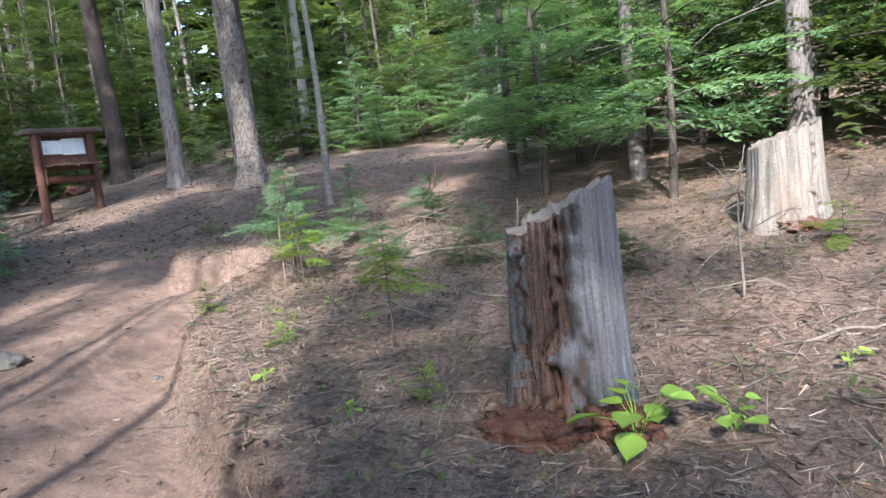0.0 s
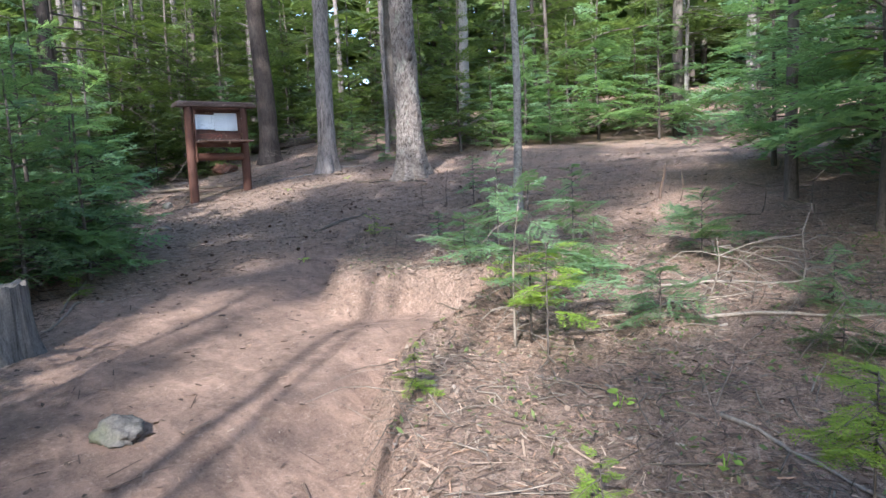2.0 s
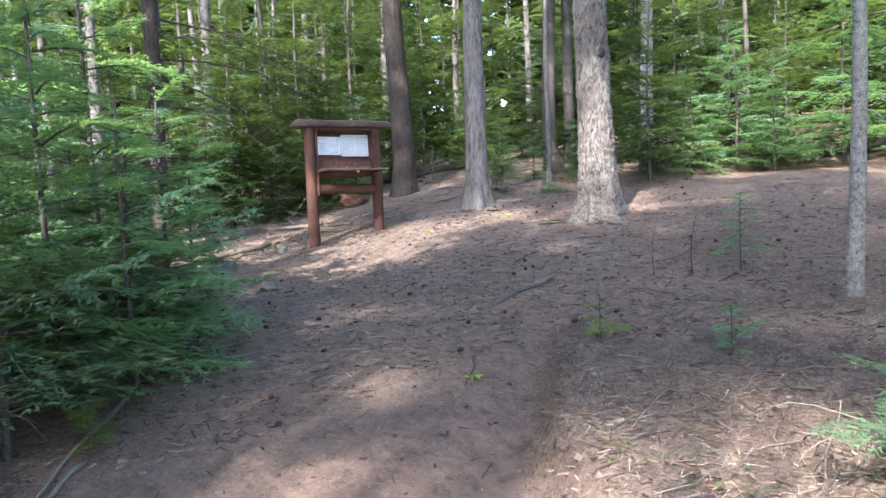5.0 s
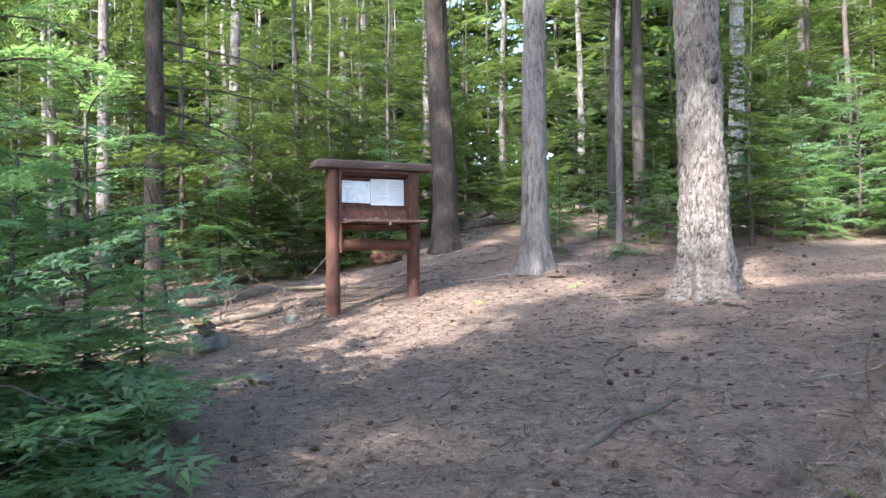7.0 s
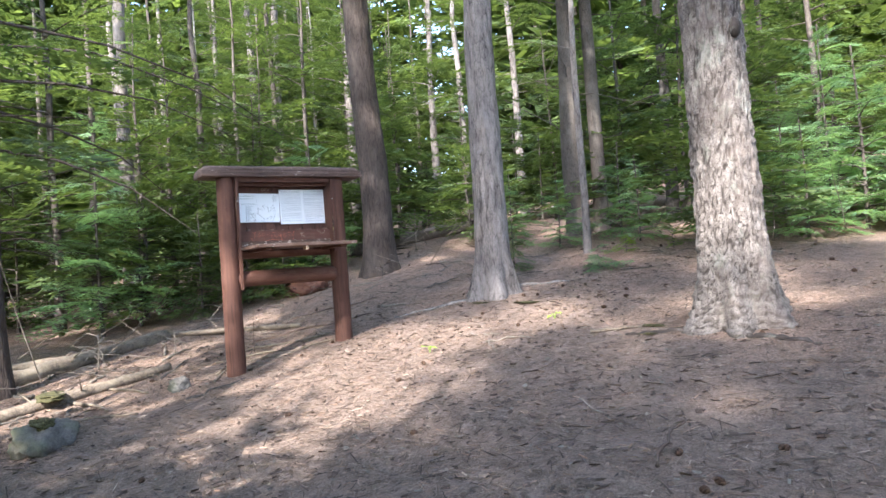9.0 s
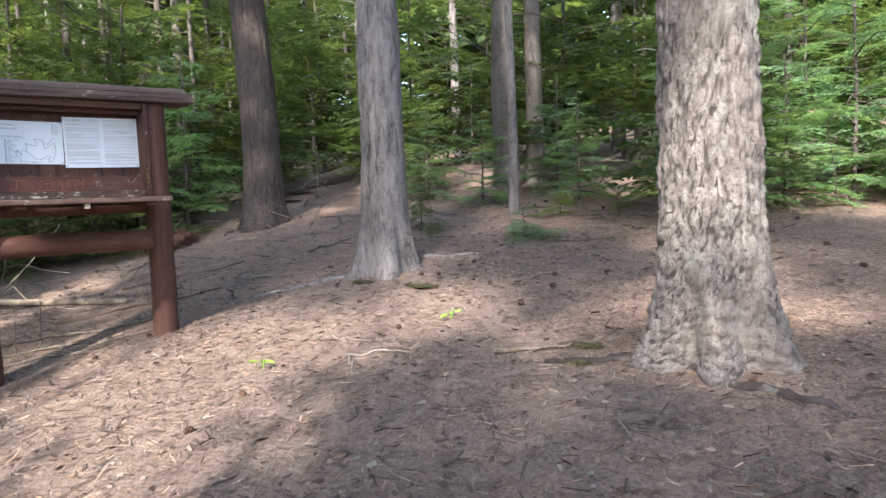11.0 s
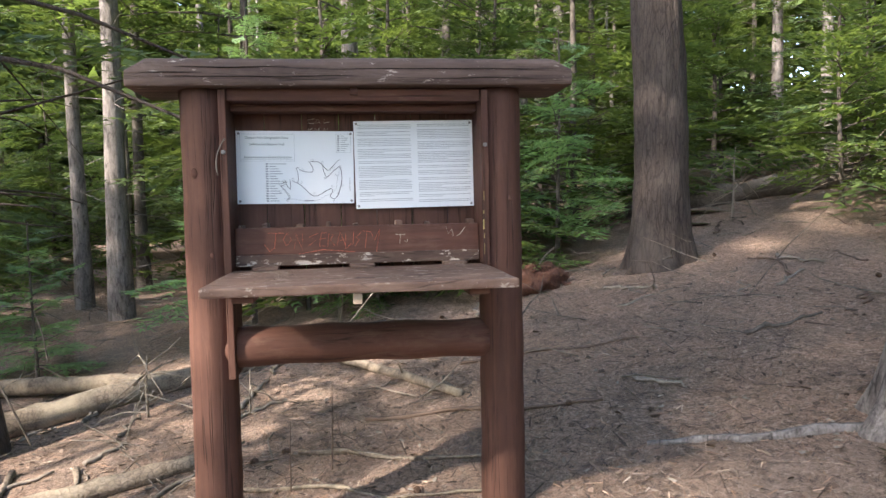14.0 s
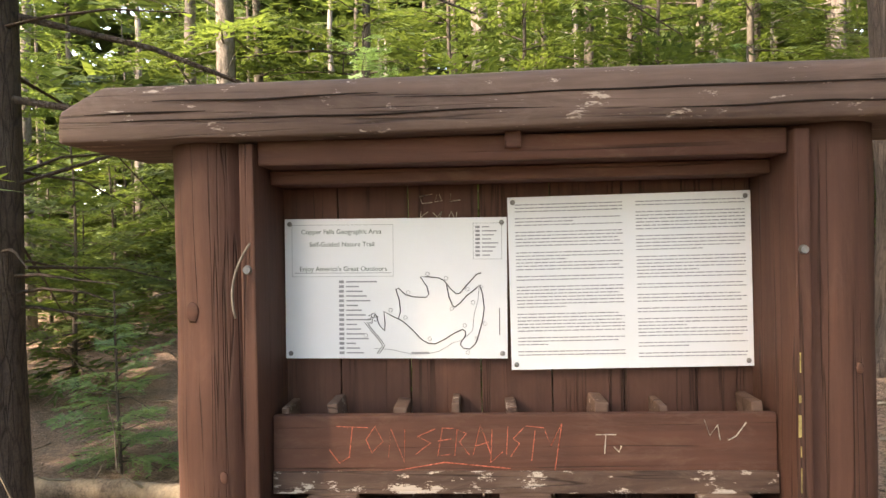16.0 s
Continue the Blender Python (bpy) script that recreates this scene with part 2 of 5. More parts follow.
INK_GREEN = plain_material("green_ink", (0.10, 0.14, 0.12), 0.4)
NEEDLE_DRY = litter_material("dry_needles", (0.0, (0.13, 0.08, 0.055)), (0.45, (0.30, 0.18, 0.12)), (0.8, (0.42, 0.28, 0.20)), (1.0, (0.52, 0.42, 0.33)))
TWIGWOOD = plain_material("grey_twig", (0.17, 0.14, 0.115), 0.9, 0.4, 0, 12)
STRAW = litter_material("dry_grass", (0.0, (0.16, 0.115, 0.08)), (0.6, (0.27, 0.20, 0.15)), (1.0, (0.40, 0.33, 0.265)))
DARKTWIG = litter_material("dark_twig", (0.0, (0.05, 0.035, 0.028)), (0.7, (0.11, 0.075, 0.058)), (1.0, (0.20, 0.145, 0.11)))
CONE = plain_material("pine_cone_scales", (0.07, 0.04, 0.026), 0.9, 0.4, 0, 60)
YELLOW = plain_material("old_yellow_paint", (0.36, 0.29, 0.12), 0.7, 0.3, 0, 60)
RED_CHALK = plain_material("red_crayon", (0.52, 0.13, 0.085), 0.7, 0.4, 0, 200)
WHITE_SCRATCH = plain_material("pale_scratch", (0.48, 0.41, 0.34), 0.8, 0.3, 0, 200)
STEEL = plain_material("dull_steel", (0.30, 0.29, 0.28), 0.6, 0.2, 0.6)
SHELF_SCRATCH = plain_material("shelf_scratch", (0.30, 0.23, 0.185), 0.8, 0.5, 0, 40)
DARKSTUMP = bark_material("dark_weathered_wood", (0.03, 0.027, 0.026), (0.15, 0.14, 0.135), (0.10, 0.085, 0.075), 26, 0.9, 0.02, 0.05, 0.5, (0.33, 0.45, 0.64))
OLDLOG = bark_material("old_grey_log", (0.035, 0.03, 0.026), (0.16, 0.135, 0.115), (0.10, 0.085, 0.07), 12, 12, 0.02, 0.2)


# ---- building helpers ----
def thing(name, label, category, group="", at=(0, 0, 0), rz=0.0):
    ob = new(name)
    ob.empty_display_size = 0.1
    ob.matrix_basis = pose(*at, 0, 0, rz)
    return tagged(ob, label, category, group)


def part(name, bm, mat, parent=None, label="", smooth=False):
    me = bpy.data.meshes.new(name)
    bm.to_mesh(me)
    bm.free()
    me.materials.append(mat)
    if smooth:
        me.shade_smooth()
    ob = new(name, me)
    ob.parent = parent
    if label:
        ob["label"] = label
    return ob


def raw(name, verts, faces, mat, parent=None, label="", smooth=False):
    me = bpy.data.meshes.new(name)
    verts, faces = np.asarray(verts, dtype=np.float32), np.asarray(faces, dtype=np.int32)
    n, k = faces.shape
    me.vertices.add(len(verts))
    me.vertices.foreach_set("co", verts.ravel())
    me.loops.add(n * k)
    me.loops.foreach_set("vertex_index", faces.ravel())
    me.polygons.add(n)
    me.polygons.foreach_set("loop_start", np.arange(0, n * k, k, dtype=np.int32))
    me.update(calc_edges=True)
    me.materials.append(mat)
    if smooth:
        me.shade_smooth()
    ob = new(name, me)
    ob.parent = parent
    if label:
        ob["label"] = label
    return ob


def board(size, at, bevel=0.006, rough=0.0, seed=0, cuts=0):
    bm = bmesh.new()
    bmesh.ops.create_cube(bm, size=1, matrix=Matrix.Translation(at) @ Matrix.Diagonal((*size, 1)))
    if bevel:
        bmesh.ops.bevel(bm, geom=bm.edges[:], offset=bevel, segments=2, affect="EDGES", profile=0.6)
    if cuts:
        bmesh.ops.subdivide_edges(bm, edges=[e for e in bm.edges if e.calc_length() > 0.3], cuts=cuts, use_grid_fill=True)
    if rough:
        for v in bm.verts:
            v.co += noise.noise_vector(v.co * 9 + Vector((seed, 0, 0))) * rough
    return bm


def pipe(points, radii, sides=8, cap=True):
    """A tube along points; verts and quads as arrays."""
    pts = [Vector(p) for p in points]
    verts, faces = [], []
    for i, p in enumerate(pts):
        d = (pts[min(i + 1, len(pts) - 1)] - pts[max(i - 1, 0)]).normalized()
        a = d.orthogonal().normalized() if abs(d.z) > 0.9 else d.cross(Vector((0, 0, 1))).normalized()
        b = d.cross(a)
        for k in range(sides):
            w = 2 * math.pi * k / sides
            verts.append(p + (a * math.cos(w) + b * math.sin(w)) * radii[i])
    for i in range(len(pts) - 1):
        for k in range(sides):
            faces.append((i * sides + k, i * sides + (k + 1) % sides, (i + 1) * sides + (k + 1) % sides, (i + 1) * sides + k))
    if cap and sides % 2 == 0:
        last = (len(pts) - 1) * sides
        for k in range(sides // 2 - 1):
            faces.append((sides - 1 - k, sides - 2 - k, k + 1, k))
            faces.append((last + k, last + k + 1, last + sides - 2 - k, last + sides - 1 - k))
    return [tuple(v) for v in verts], faces


def join(chunks):
    verts, faces, n = [], [], 0
    for v, f in chunks:
        verts.append(np.asarray(v, dtype=np.float32))
        faces.append(np.asarray(f, dtype=np.int32) + n)
        n += len(v)
    return np.concatenate(verts), np.concatenate(faces)


# ---- ground ----
CUBIC = (0.9008, -0.2068, 0.6568, 0.2111, 0.0588, 0.1145, 0.0701, 0.0263, -0.0970, -0.0844)
EDGE_X = (-30, -10, -9.3, -8, -7.3, -6.9, -6.6, -6.0, -5.7, -5.5, -5.3, -4.9, -4.5, -2.6, 2, 10)
EDGE_Y = (15, 8, 5.6, 4.45, 4.1, 4.25, 4.55, 4.6, 4.2, 3.5, 3.05, 2.8, 2.45, 1.55, -0.45, -4)
LEFT_X = (-30, -17, -15.5, -12, -9.5, -8, -5, 0, 10)
LEFT_Y = (7.5, 5.2, 4.6, 3.2, 2.3, 1.6, 0.5, -1.4, -5)


def heights(x, y):
    u, v = (np.clip(x, -27, 6) + 10) / 8, (np.clip(y, -4, 17) - 6) / 4
    c = CUBIC
    cubic = c[0] + c[1] * u + c[2] * v + c[3] * u * u + c[4] * u * v + c[5] * v * v + c[6] * u ** 3 + c[7] * u * u * v + c[8] * u * v * v + c[9] * v ** 3
    far = 0.95 - 0.035 * (np.clip(x, -70, 20) + 10) + np.where(y > 4, 0.15 * (np.clip(y, -30, 60) - 4), 0.03 * (np.clip(y, -30, 60) - 4)) - 0.2
    d = np.hypot(np.maximum(0, np.maximum(-21 - x, x - 1)), np.maximum(0, np.maximum(0.5 - y, y - 13)))
    w = np.exp(-(d / 3.5) ** 2)
    z = far + w * (cubic - far)
    f = y - np.interp(x, EDGE_X, EDGE_Y)
    step = np.clip(f / 0.26 + 0.5, 0, 1)
    step = step * step * (3 - 2 * step)
    z = z + 0.10 * np.exp(-((x + 6.05) / 0.55) ** 2 - ((y - 3.95) / 0.8) ** 2)
    return z + 0.34 * (step - 0.5) * np.exp(-(f / 0.9) ** 2) * np.clip((x + 10.5) / 2, 0, 1)


def lumps(x, y):
    return (0.03 * noise.noise(Vector((x * 0.8, y * 0.8, 0))) + 0.016 * noise.noise(Vector((x * 2.6, y * 2.6, 3))) + 0.007 * noise.noise(Vector((x * 8, y * 8, 7))))


def ground_at(x, y):
    near = -24 < x < 3 and -2 < y < 16
    return float(heights(np.float64(x), np.float64(y))) + (lumps(x, y) if near else 0.0)


def ground_axis(a, b, step, reach):
    inner = np.arange(a, b, step)
    grow = step * np.cumsum(1.32 ** np.arange(1, 60))
    grow = grow[grow < reach]
    return np.concatenate([a - grow[::-1], inner, inner[-1] + grow])


def build_ground():
    xs, ys = ground_axis(-24, 3, 0.08, 900), ground_axis(-2, 16, 0.08, 900)
    gx, gy = np.meshgrid(xs, ys)
    z = heights(gx, gy)
    lump = np.array([[lumps(x, y) if -24 < x < 3 and -2 < y < 16 else 0 for x in xs] for y in ys])
    v = np.stack([gx, gy, z + lump], -1).reshape(-1, 3)
    nx, ny = len(xs), len(ys)
    i = np.arange(nx * ny).reshape(ny, nx)
    f = np.stack([i[:-1, :-1], i[:-1, 1:], i[1:, 1:], i[1:, :-1]], -1).reshape(-1, 4)
    ob = raw("ground", v, f, FLOOR, smooth=True)
    side = np.minimum(gy - np.interp(gx, LEFT_X, LEFT_Y), np.interp(gx, EDGE_X, EDGE_Y) - gy) + lump * 6
    open_floor = np.clip(1.2 - np.hypot((gx + 12.5) / 4.5, (gy - 7) / 2.4), 0, 1)
    a = ob.data.attributes.new("trail", "FLOAT", "POINT")
    a.data.foreach_set("value", np.maximum(np.clip(side / 0.5 + 0.3, 0, 1) * (gx > -16), open_floor).astype(np.float32).ravel())
    worn = np.clip(side / 0.35 + 0.2, 0, 1) * np.clip((gx + 11.0) / 2.5, 0, 1)
    a = ob.data.attributes.new("trodden", "FLOAT", "POINT")
    a.data.foreach_set("value", worn.astype(np.float32).ravel())
    tagged(ob, "reddish-brown forest floor of dirt and pine needles", "ground", kind="structure")


build_ground()


# ---- plants: shapes ----
rng = np.random.default_rng(7)


def frond(length, gap, spray, droop, spread=0.42, seed=0, fullness=1.0, broad=0.45):
    """A flat drooping bough of needle sprays, along +x. Verts and triangles."""
    r = np.random.default_rng(seed)
    verts, faces = [], []

    def blade(p, d, w):
        s = np.array((-d[1], d[0], r.normal(0, 0.35) * np.hypot(d[0], d[1])))
        s /= np.linalg.norm(s) + 1e-9
        n = len(verts)
        verts.extend((p - s * w * 0.5, p + s * w * 0.5, p + d))
        faces.append((n, n + 1, n + 2))

    def spine(s):
        return np.array((s * length, 0.06 * length * math.sin(3 * s + seed), -droop * length * s * s + 0.05 * length * s))

    s = 0.14
    while s < 1.0:
        here = spine(s)
        for side in (-1, 1):
            if r.random() > fullness:
                continue
            tl = length * spread * ((1 - s) ** 0.75) * r.uniform(0.55, 1.15) + spray
            a = side * r.uniform(0.75, 1.15)
            d = np.array((math.cos(a), math.sin(a), r.uniform(-0.3, 0.05)))
            k = max(2, int(tl / (spray * 0.42)))
            for i in range(k):
                p = here + d * (tl * (i + 0.3) / k) - np.array((0, 0, 0.25 * tl * ((i + 0.3) / k) ** 2))
                for sd in (-1, 1):
                    b = a + sd * r.uniform(0.35, 0.95)
                    blade(p, np.array((math.cos(b), math.sin(b), r.uniform(-0.35, 0.2))) * spray * r.uniform(0.6, 1.15), spray * broad)
            blade(here + d * tl * 0.95, d * spray, spray * broad)
        s += gap / length
    blade(spine(1.0), np.array((1, 0, -0.3)) * spray, spray * broad)
    return np.array(verts), np.array(faces)


FRONDS_BIG = [frond(1.0, 0.07, 0.085, dr, 0.46, k, 0.95, 0.34) for k, dr in enumerate((0.18, 0.3, 0.1, 0.4))]
FRONDS_LONG = [frond(1.0, 0.10, 0.088, dr, 0.42, 30 + k, 0.95, 0.30) for k, dr in enumerate((0.2, 0.34, 0.14, 0.42))]
FRONDS_FAR = [frond(1.0, 0.105, 0.11, dr, 0.44, 10 + k, 0.95, 0.32) for k, dr in enumerate((0.18, 0.3, 0.12, 0.38))]
FRONDS_COARSE = [frond(1.0, 0.14, 0.14, dr, 0.44, 110 + k, 0.95, 0.36) for k, dr in enumerate((0.18, 0.3, 0.12, 0.38))]
FRONDS_FINE = [frond(1.0, 0.05, 0.085, dr, 0.34, 20 + k, 0.9, 0.26) for k, dr in enumerate((0.15, 0.3, 0.05, 0.25))]


def boughs(rows, fronds):
    """rows: foot (x, y, z), length, heading, pitch, roll. Verts and triangles of all."""
    vs, fs, n = [], [], 0
    for i, (p, length, head, pitch, roll) in enumerate(rows):
        v, f = fronds[i % len(fronds)]
        m = np.array((Matrix.Rotation(head, 3, "Z") @ Matrix.Rotation(-pitch, 3, "Y") @ Matrix.Rotation(roll, 3, "X")))
        vs.append(v * length @ m.T + np.array(p))
        fs.append(f + n)
        n += len(v)
    return np.concatenate(vs), np.concatenate(fs)


def stem(height, r0, r1, sides=10, rows=14, wobble=0.03, lean=(0, 0), flare=0.0, seed=0, lobes=5, rough=0.0, fine=9.0, plates=0.0, pits=None):
    """A tapered trunk from 0.25 m under the ground up, with a flared foot."""
    verts, faces = [], []
    for i in range(rows + 1):
        s = (i / rows) ** (2.0 if rows > 60 else 1.0)
        z = -0.25 + s * (height + 0.25)
        cx = lean[0] * z + wobble * noise.noise(Vector((z * 0.35, seed, 0)))
        cy = lean[1] * z + wobble * noise.noise(Vector((z * 0.35, seed, 9)))
        base = r0 + (r1 - r0) * max(0, z) / height
        for k in range(sides):
            w = 2 * math.pi * k / sides
            rad = base
            if flare:
                lobe = 0.5 + 0.5 * math.sin(w * lobes + seed + 0.8 * math.sin(w * 2 + seed))
                rad += flare * math.exp(-max(0, z + 0.05) / 0.28) * (0.35 + 0.9 * lobe) + flare * 0.25 * math.exp(-max(0, z) / 1.1)
            if rough:
                q = Vector((math.cos(w) * base * fine, math.sin(w) * base * fine, z * fine * 0.16 + seed))
                rad += rough * (noise.noise(q) + 0.5 * noise.noise(q * 2.3))
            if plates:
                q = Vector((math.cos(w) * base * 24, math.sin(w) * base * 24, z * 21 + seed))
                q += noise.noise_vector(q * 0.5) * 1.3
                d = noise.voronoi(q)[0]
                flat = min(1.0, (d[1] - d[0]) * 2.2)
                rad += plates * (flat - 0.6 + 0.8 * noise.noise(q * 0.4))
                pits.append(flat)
            verts.append((cx + rad * math.cos(w), cy + rad * math.sin(w), z))
    for i in range(rows):
        for k in range(sides):
            faces.append((i * sides + k, i * sides + (k + 1) % sides, (i + 1) * sides + (k + 1) % sides, (i + 1) * sides + k))
    return verts, faces


def limb(p, length, head, pitch, r, droop=0.15, sides=3, kink=0.05, seed=0):
    pts, rad = [], []
    for i in range(4):
        s = i / 3
        off = noise.noise_vector(Vector((s * 2.2, seed, 1))) * kink * length
        pts.append(Vector(p) + Vector((math.cos(head) * length * s, math.sin(head) * length * s, math.tan(pitch) * length * s - droop * length * s * s)) + off * s)
        rad.append(r * (1 - 0.85 * s) + 0.001)
    return pipe(pts, rad, sides, False)


CROWN = {}


def conifer(name, label, height, r0, low, count, reach, bark, needles, fronds, seed, dead=0, top_reach=0.25, droop=0.1, group="", flare=0.0, dead_reach=1.2):
    """A conifer with boughs from the height low up, and bare dead limbs below."""
    r = np.random.default_rng(seed)
    tree = thing(name, label, "tree", group)
    chunks = [stem(height, r0, max(0.01, r0 * 0.18), 7 if r0 < 0.1 else 9, 7, 0.12, (r.normal(0, 0.012), r.normal(0, 0.012)), flare, seed)]
    rows = []
    for i in range(count):
        s = (i + r.random()) / count
        z = low + (height - low) * s ** 1.3
        length = (reach * (1 - s) ** 0.7 + top_reach) * r.uniform(0.65, 1.2)
        head, pitch = i * 2.4 + r.normal(0, 0.35), r.normal(0.1 + 0.35 * s, 0.12)
        foot = (0, 0, z)
        rows.append((foot, length, head, pitch, r.normal(0, 0.2)))
        chunks.append(limb(foot, length * 0.8, head, pitch, 0.005 + 0.009 * length, droop, 3, 0.03, seed + i))
    for i in range(dead):
        z = r.uniform(0.5, max(1.0, low * 1.15))
        chunks.append(limb((0, 0, z), dead_reach * r.uniform(0.3, 1.1), r.uniform(0, 6.3), r.normal(0.12, 0.25), r.uniform(0.005, 0.012), r.uniform(-0.1, 0.45), 3, 0.12, seed * 7 + i))
    raw("trunk", *join(chunks), bark, tree, smooth=True)
    raw("crown", *boughs(rows, fronds), needles, tree)
    CROWN[tree.name] = (low, height, reach + top_reach)
    return tree


# ---- the large trunks ----
def big_tree(label, x, y, height, r0, r1, bark, flare, seed, lean=(0, 0), rough=0.012, plates=0.0, crown_low=7.0, knots=()):
    tree = thing("pine_tree", label, "tree", "large trees", (x, y, ground_at(x, y)))
    r = np.random.default_rng(seed)
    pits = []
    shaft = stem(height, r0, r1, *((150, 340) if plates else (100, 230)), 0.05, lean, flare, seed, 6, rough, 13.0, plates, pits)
    for z, w, size in knots:
        bm = bmesh.new()
        bmesh.ops.create_icosphere(bm, subdivisions=3, radius=size)
        for v in bm.verts:
            v.co += noise.noise_vector(v.co * 22) * size * 0.35
            v.co.z *= 1.3
        rad = r0 + (r1 - r0) * z / height
        bmesh.ops.translate(bm, verts=bm.verts, vec=(lean[0] * z + rad * 0.96 * math.cos(w), lean[1] * z + rad * 0.96 * math.sin(w), z))
        part("knot", bm, bark, tree, "dark bark knot", True)
    rows, wood = [], []
    for i in range(22):
        z = crown_low + (height - crown_low) * (i + r.random()) / 22
        length = 2.6 * (1 - (z - crown_low) / (height - crown_low)) ** 0.6 + 0.4
        head = i * 2.4
        rows.append(((lean[0] * z, lean[1] * z, z), length, head, r.normal(0, 0.15), r.normal(0, 0.2)))
        wood.append(limb((lean[0] * z, lean[1] * z, z), length * 0.85, head, 0, 0.03, 0.2, 4, 0.05, i))
    trunk = raw("trunk", *join([shaft] + wood), bark, tree, smooth=True)
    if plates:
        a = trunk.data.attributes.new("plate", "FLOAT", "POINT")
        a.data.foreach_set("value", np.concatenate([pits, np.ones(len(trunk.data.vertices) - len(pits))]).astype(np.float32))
    raw("crown", *boughs(rows, FRONDS_FAR), NEEDLE, tree)
    return tree


big_tree("tall pine with dark reddish-brown furrowed bark", -19.72, 9.95, 16, 0.255, 0.12, BARK_RED, 0.09, 3, (-0.012, -0.02), 0.018)
big_tree("grey-barked pine with flared roots and a knot", -15.92, 9.45, 16, 0.185, 0.10, BARK_GREY, 0.14, 5, (0.004, 0.006), 0.022, knots=((1.72, -0.95, 0.05),))
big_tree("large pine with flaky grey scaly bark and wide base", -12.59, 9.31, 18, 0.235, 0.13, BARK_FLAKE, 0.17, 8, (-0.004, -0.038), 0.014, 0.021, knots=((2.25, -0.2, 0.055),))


def bare_trunk(name, label, x, y, height, r0, bark, seed, lean=(0, 0), dead=10, reach=0.9, crown_low=5.0, crown=1.7, long_limbs=()):
    r = np.random.default_rng(seed)
    tree = thing(name, label, "tree", "slender trees", (x, y, ground_at(x, y)))
    chunks = [stem(height, r0, r0 * 0.45, 20, 40, 0.08, lean, r0 * 0.4, seed, 4, r0 * 0.05)]
    for i in range(dead):
        z = r.uniform(1.3, crown_low + 1)
        chunks.append(limb((lean[0] * z, lean[1] * z, z), reach * r.uniform(0.3, 1.2), r.uniform(0, 6.3), r.normal(0.1, 0.2), 0.004 + r0 * 0.06, r.uniform(0, 0.4), 3, 0.12, seed * 3 + i))
    for z, length, head, pitch in long_limbs:
        chunks.append(limb((lean[0] * z, lean[1] * z, z), length, head, pitch, 0.022, 0.42, 5, 0.09, int(z * 31)))
    raw("trunk", *join(chunks), bark, tree, smooth=True)
    rows = [((lean[0] * z, lean[1] * z, z), crown * r.uniform(0.5, 1.0), i * 2.4, r.normal(0.05, 0.15), r.normal(0, 0.2))
            for i, z in enumerate(np.linspace(crown_low, height, 22))]
    raw("crown", *boughs(rows, FRONDS_FAR), NEEDLE, tree)
    return tree


bare_trunk("pine_tree", "dark-barked pine with dead lower limbs", -17.96, 13.0, 14, 0.165, BARK_THIN, 31, dead=22, reach=1.8)
bare_trunk("pine_tree", "dark-barked pine with dead lower limbs", -17.78, 13.40, 14, 0.125, BARK_THIN, 32, dead=22, reach=1.8)
bare_trunk("young_tree", "thin grey sapling trunk beside dark pines", -16.42, 11.6, 7, 0.055, BARK_GREY, 33, dead=8, reach=0.5)
bare_trunk("birch_tree", "pale-barked slender tree at the slope's foot", -15.85, 13.85, 13, 0.14, BARK_PALE, 34, (0.03, 0), dead=6)
bare_trunk("birch_tree", "thin pale grey-barked sapling on the bank", -8.1, 7.37, 7.5, 0.052, BARK_PALE, 35, (0.0, 0.0), dead=5, reach=0.5, crown_low=4.5)
bare_trunk("cedar_tree", "mossy cedar trunk beside the fallen log", -18.3, 4.36, 13, 0.15, BARK_RED, 36, dead=22, reach=1.7, crown_low=2.3, crown=2.3, long_limbs=((2.75, 2.2, 1.5, -0.05), (3.5, 2.6, 1.35, 0.12), (3.9, 3.4, 1.6, 0.16), (4.2, 4.0, 1.75, 0.12), (3.2, 2.4, 1.9, 0.0)))
bare_trunk("pine_tree", "slender pine with many dead grey limbs at the bank", -2.9, 7.2, 12, 0.07, BARK_GREY, 38, dead=46, reach=1.5, crown_low=4.2)
bare_trunk("pine_tree", "slender pine with many dead grey limbs at the bank", -1.2, 6.7, 12, 0.10, BARK_GREY, 39, dead=46, reach=1.4, crown_low=4.0)
bare_trunk("pine_tree", "slender pine with many dead grey limbs at the bank", -5.0, 8.0, 11, 0.055, BARK_THIN, 40, dead=40, reach=1.3, crown_low=4.0)
bare_trunk("pine_tree", "grey-barked pine deep among the hemlocks", -26.0, 7.0, 15, 0.17, BARK_GREY, 37, dead=16, reach=1.5)



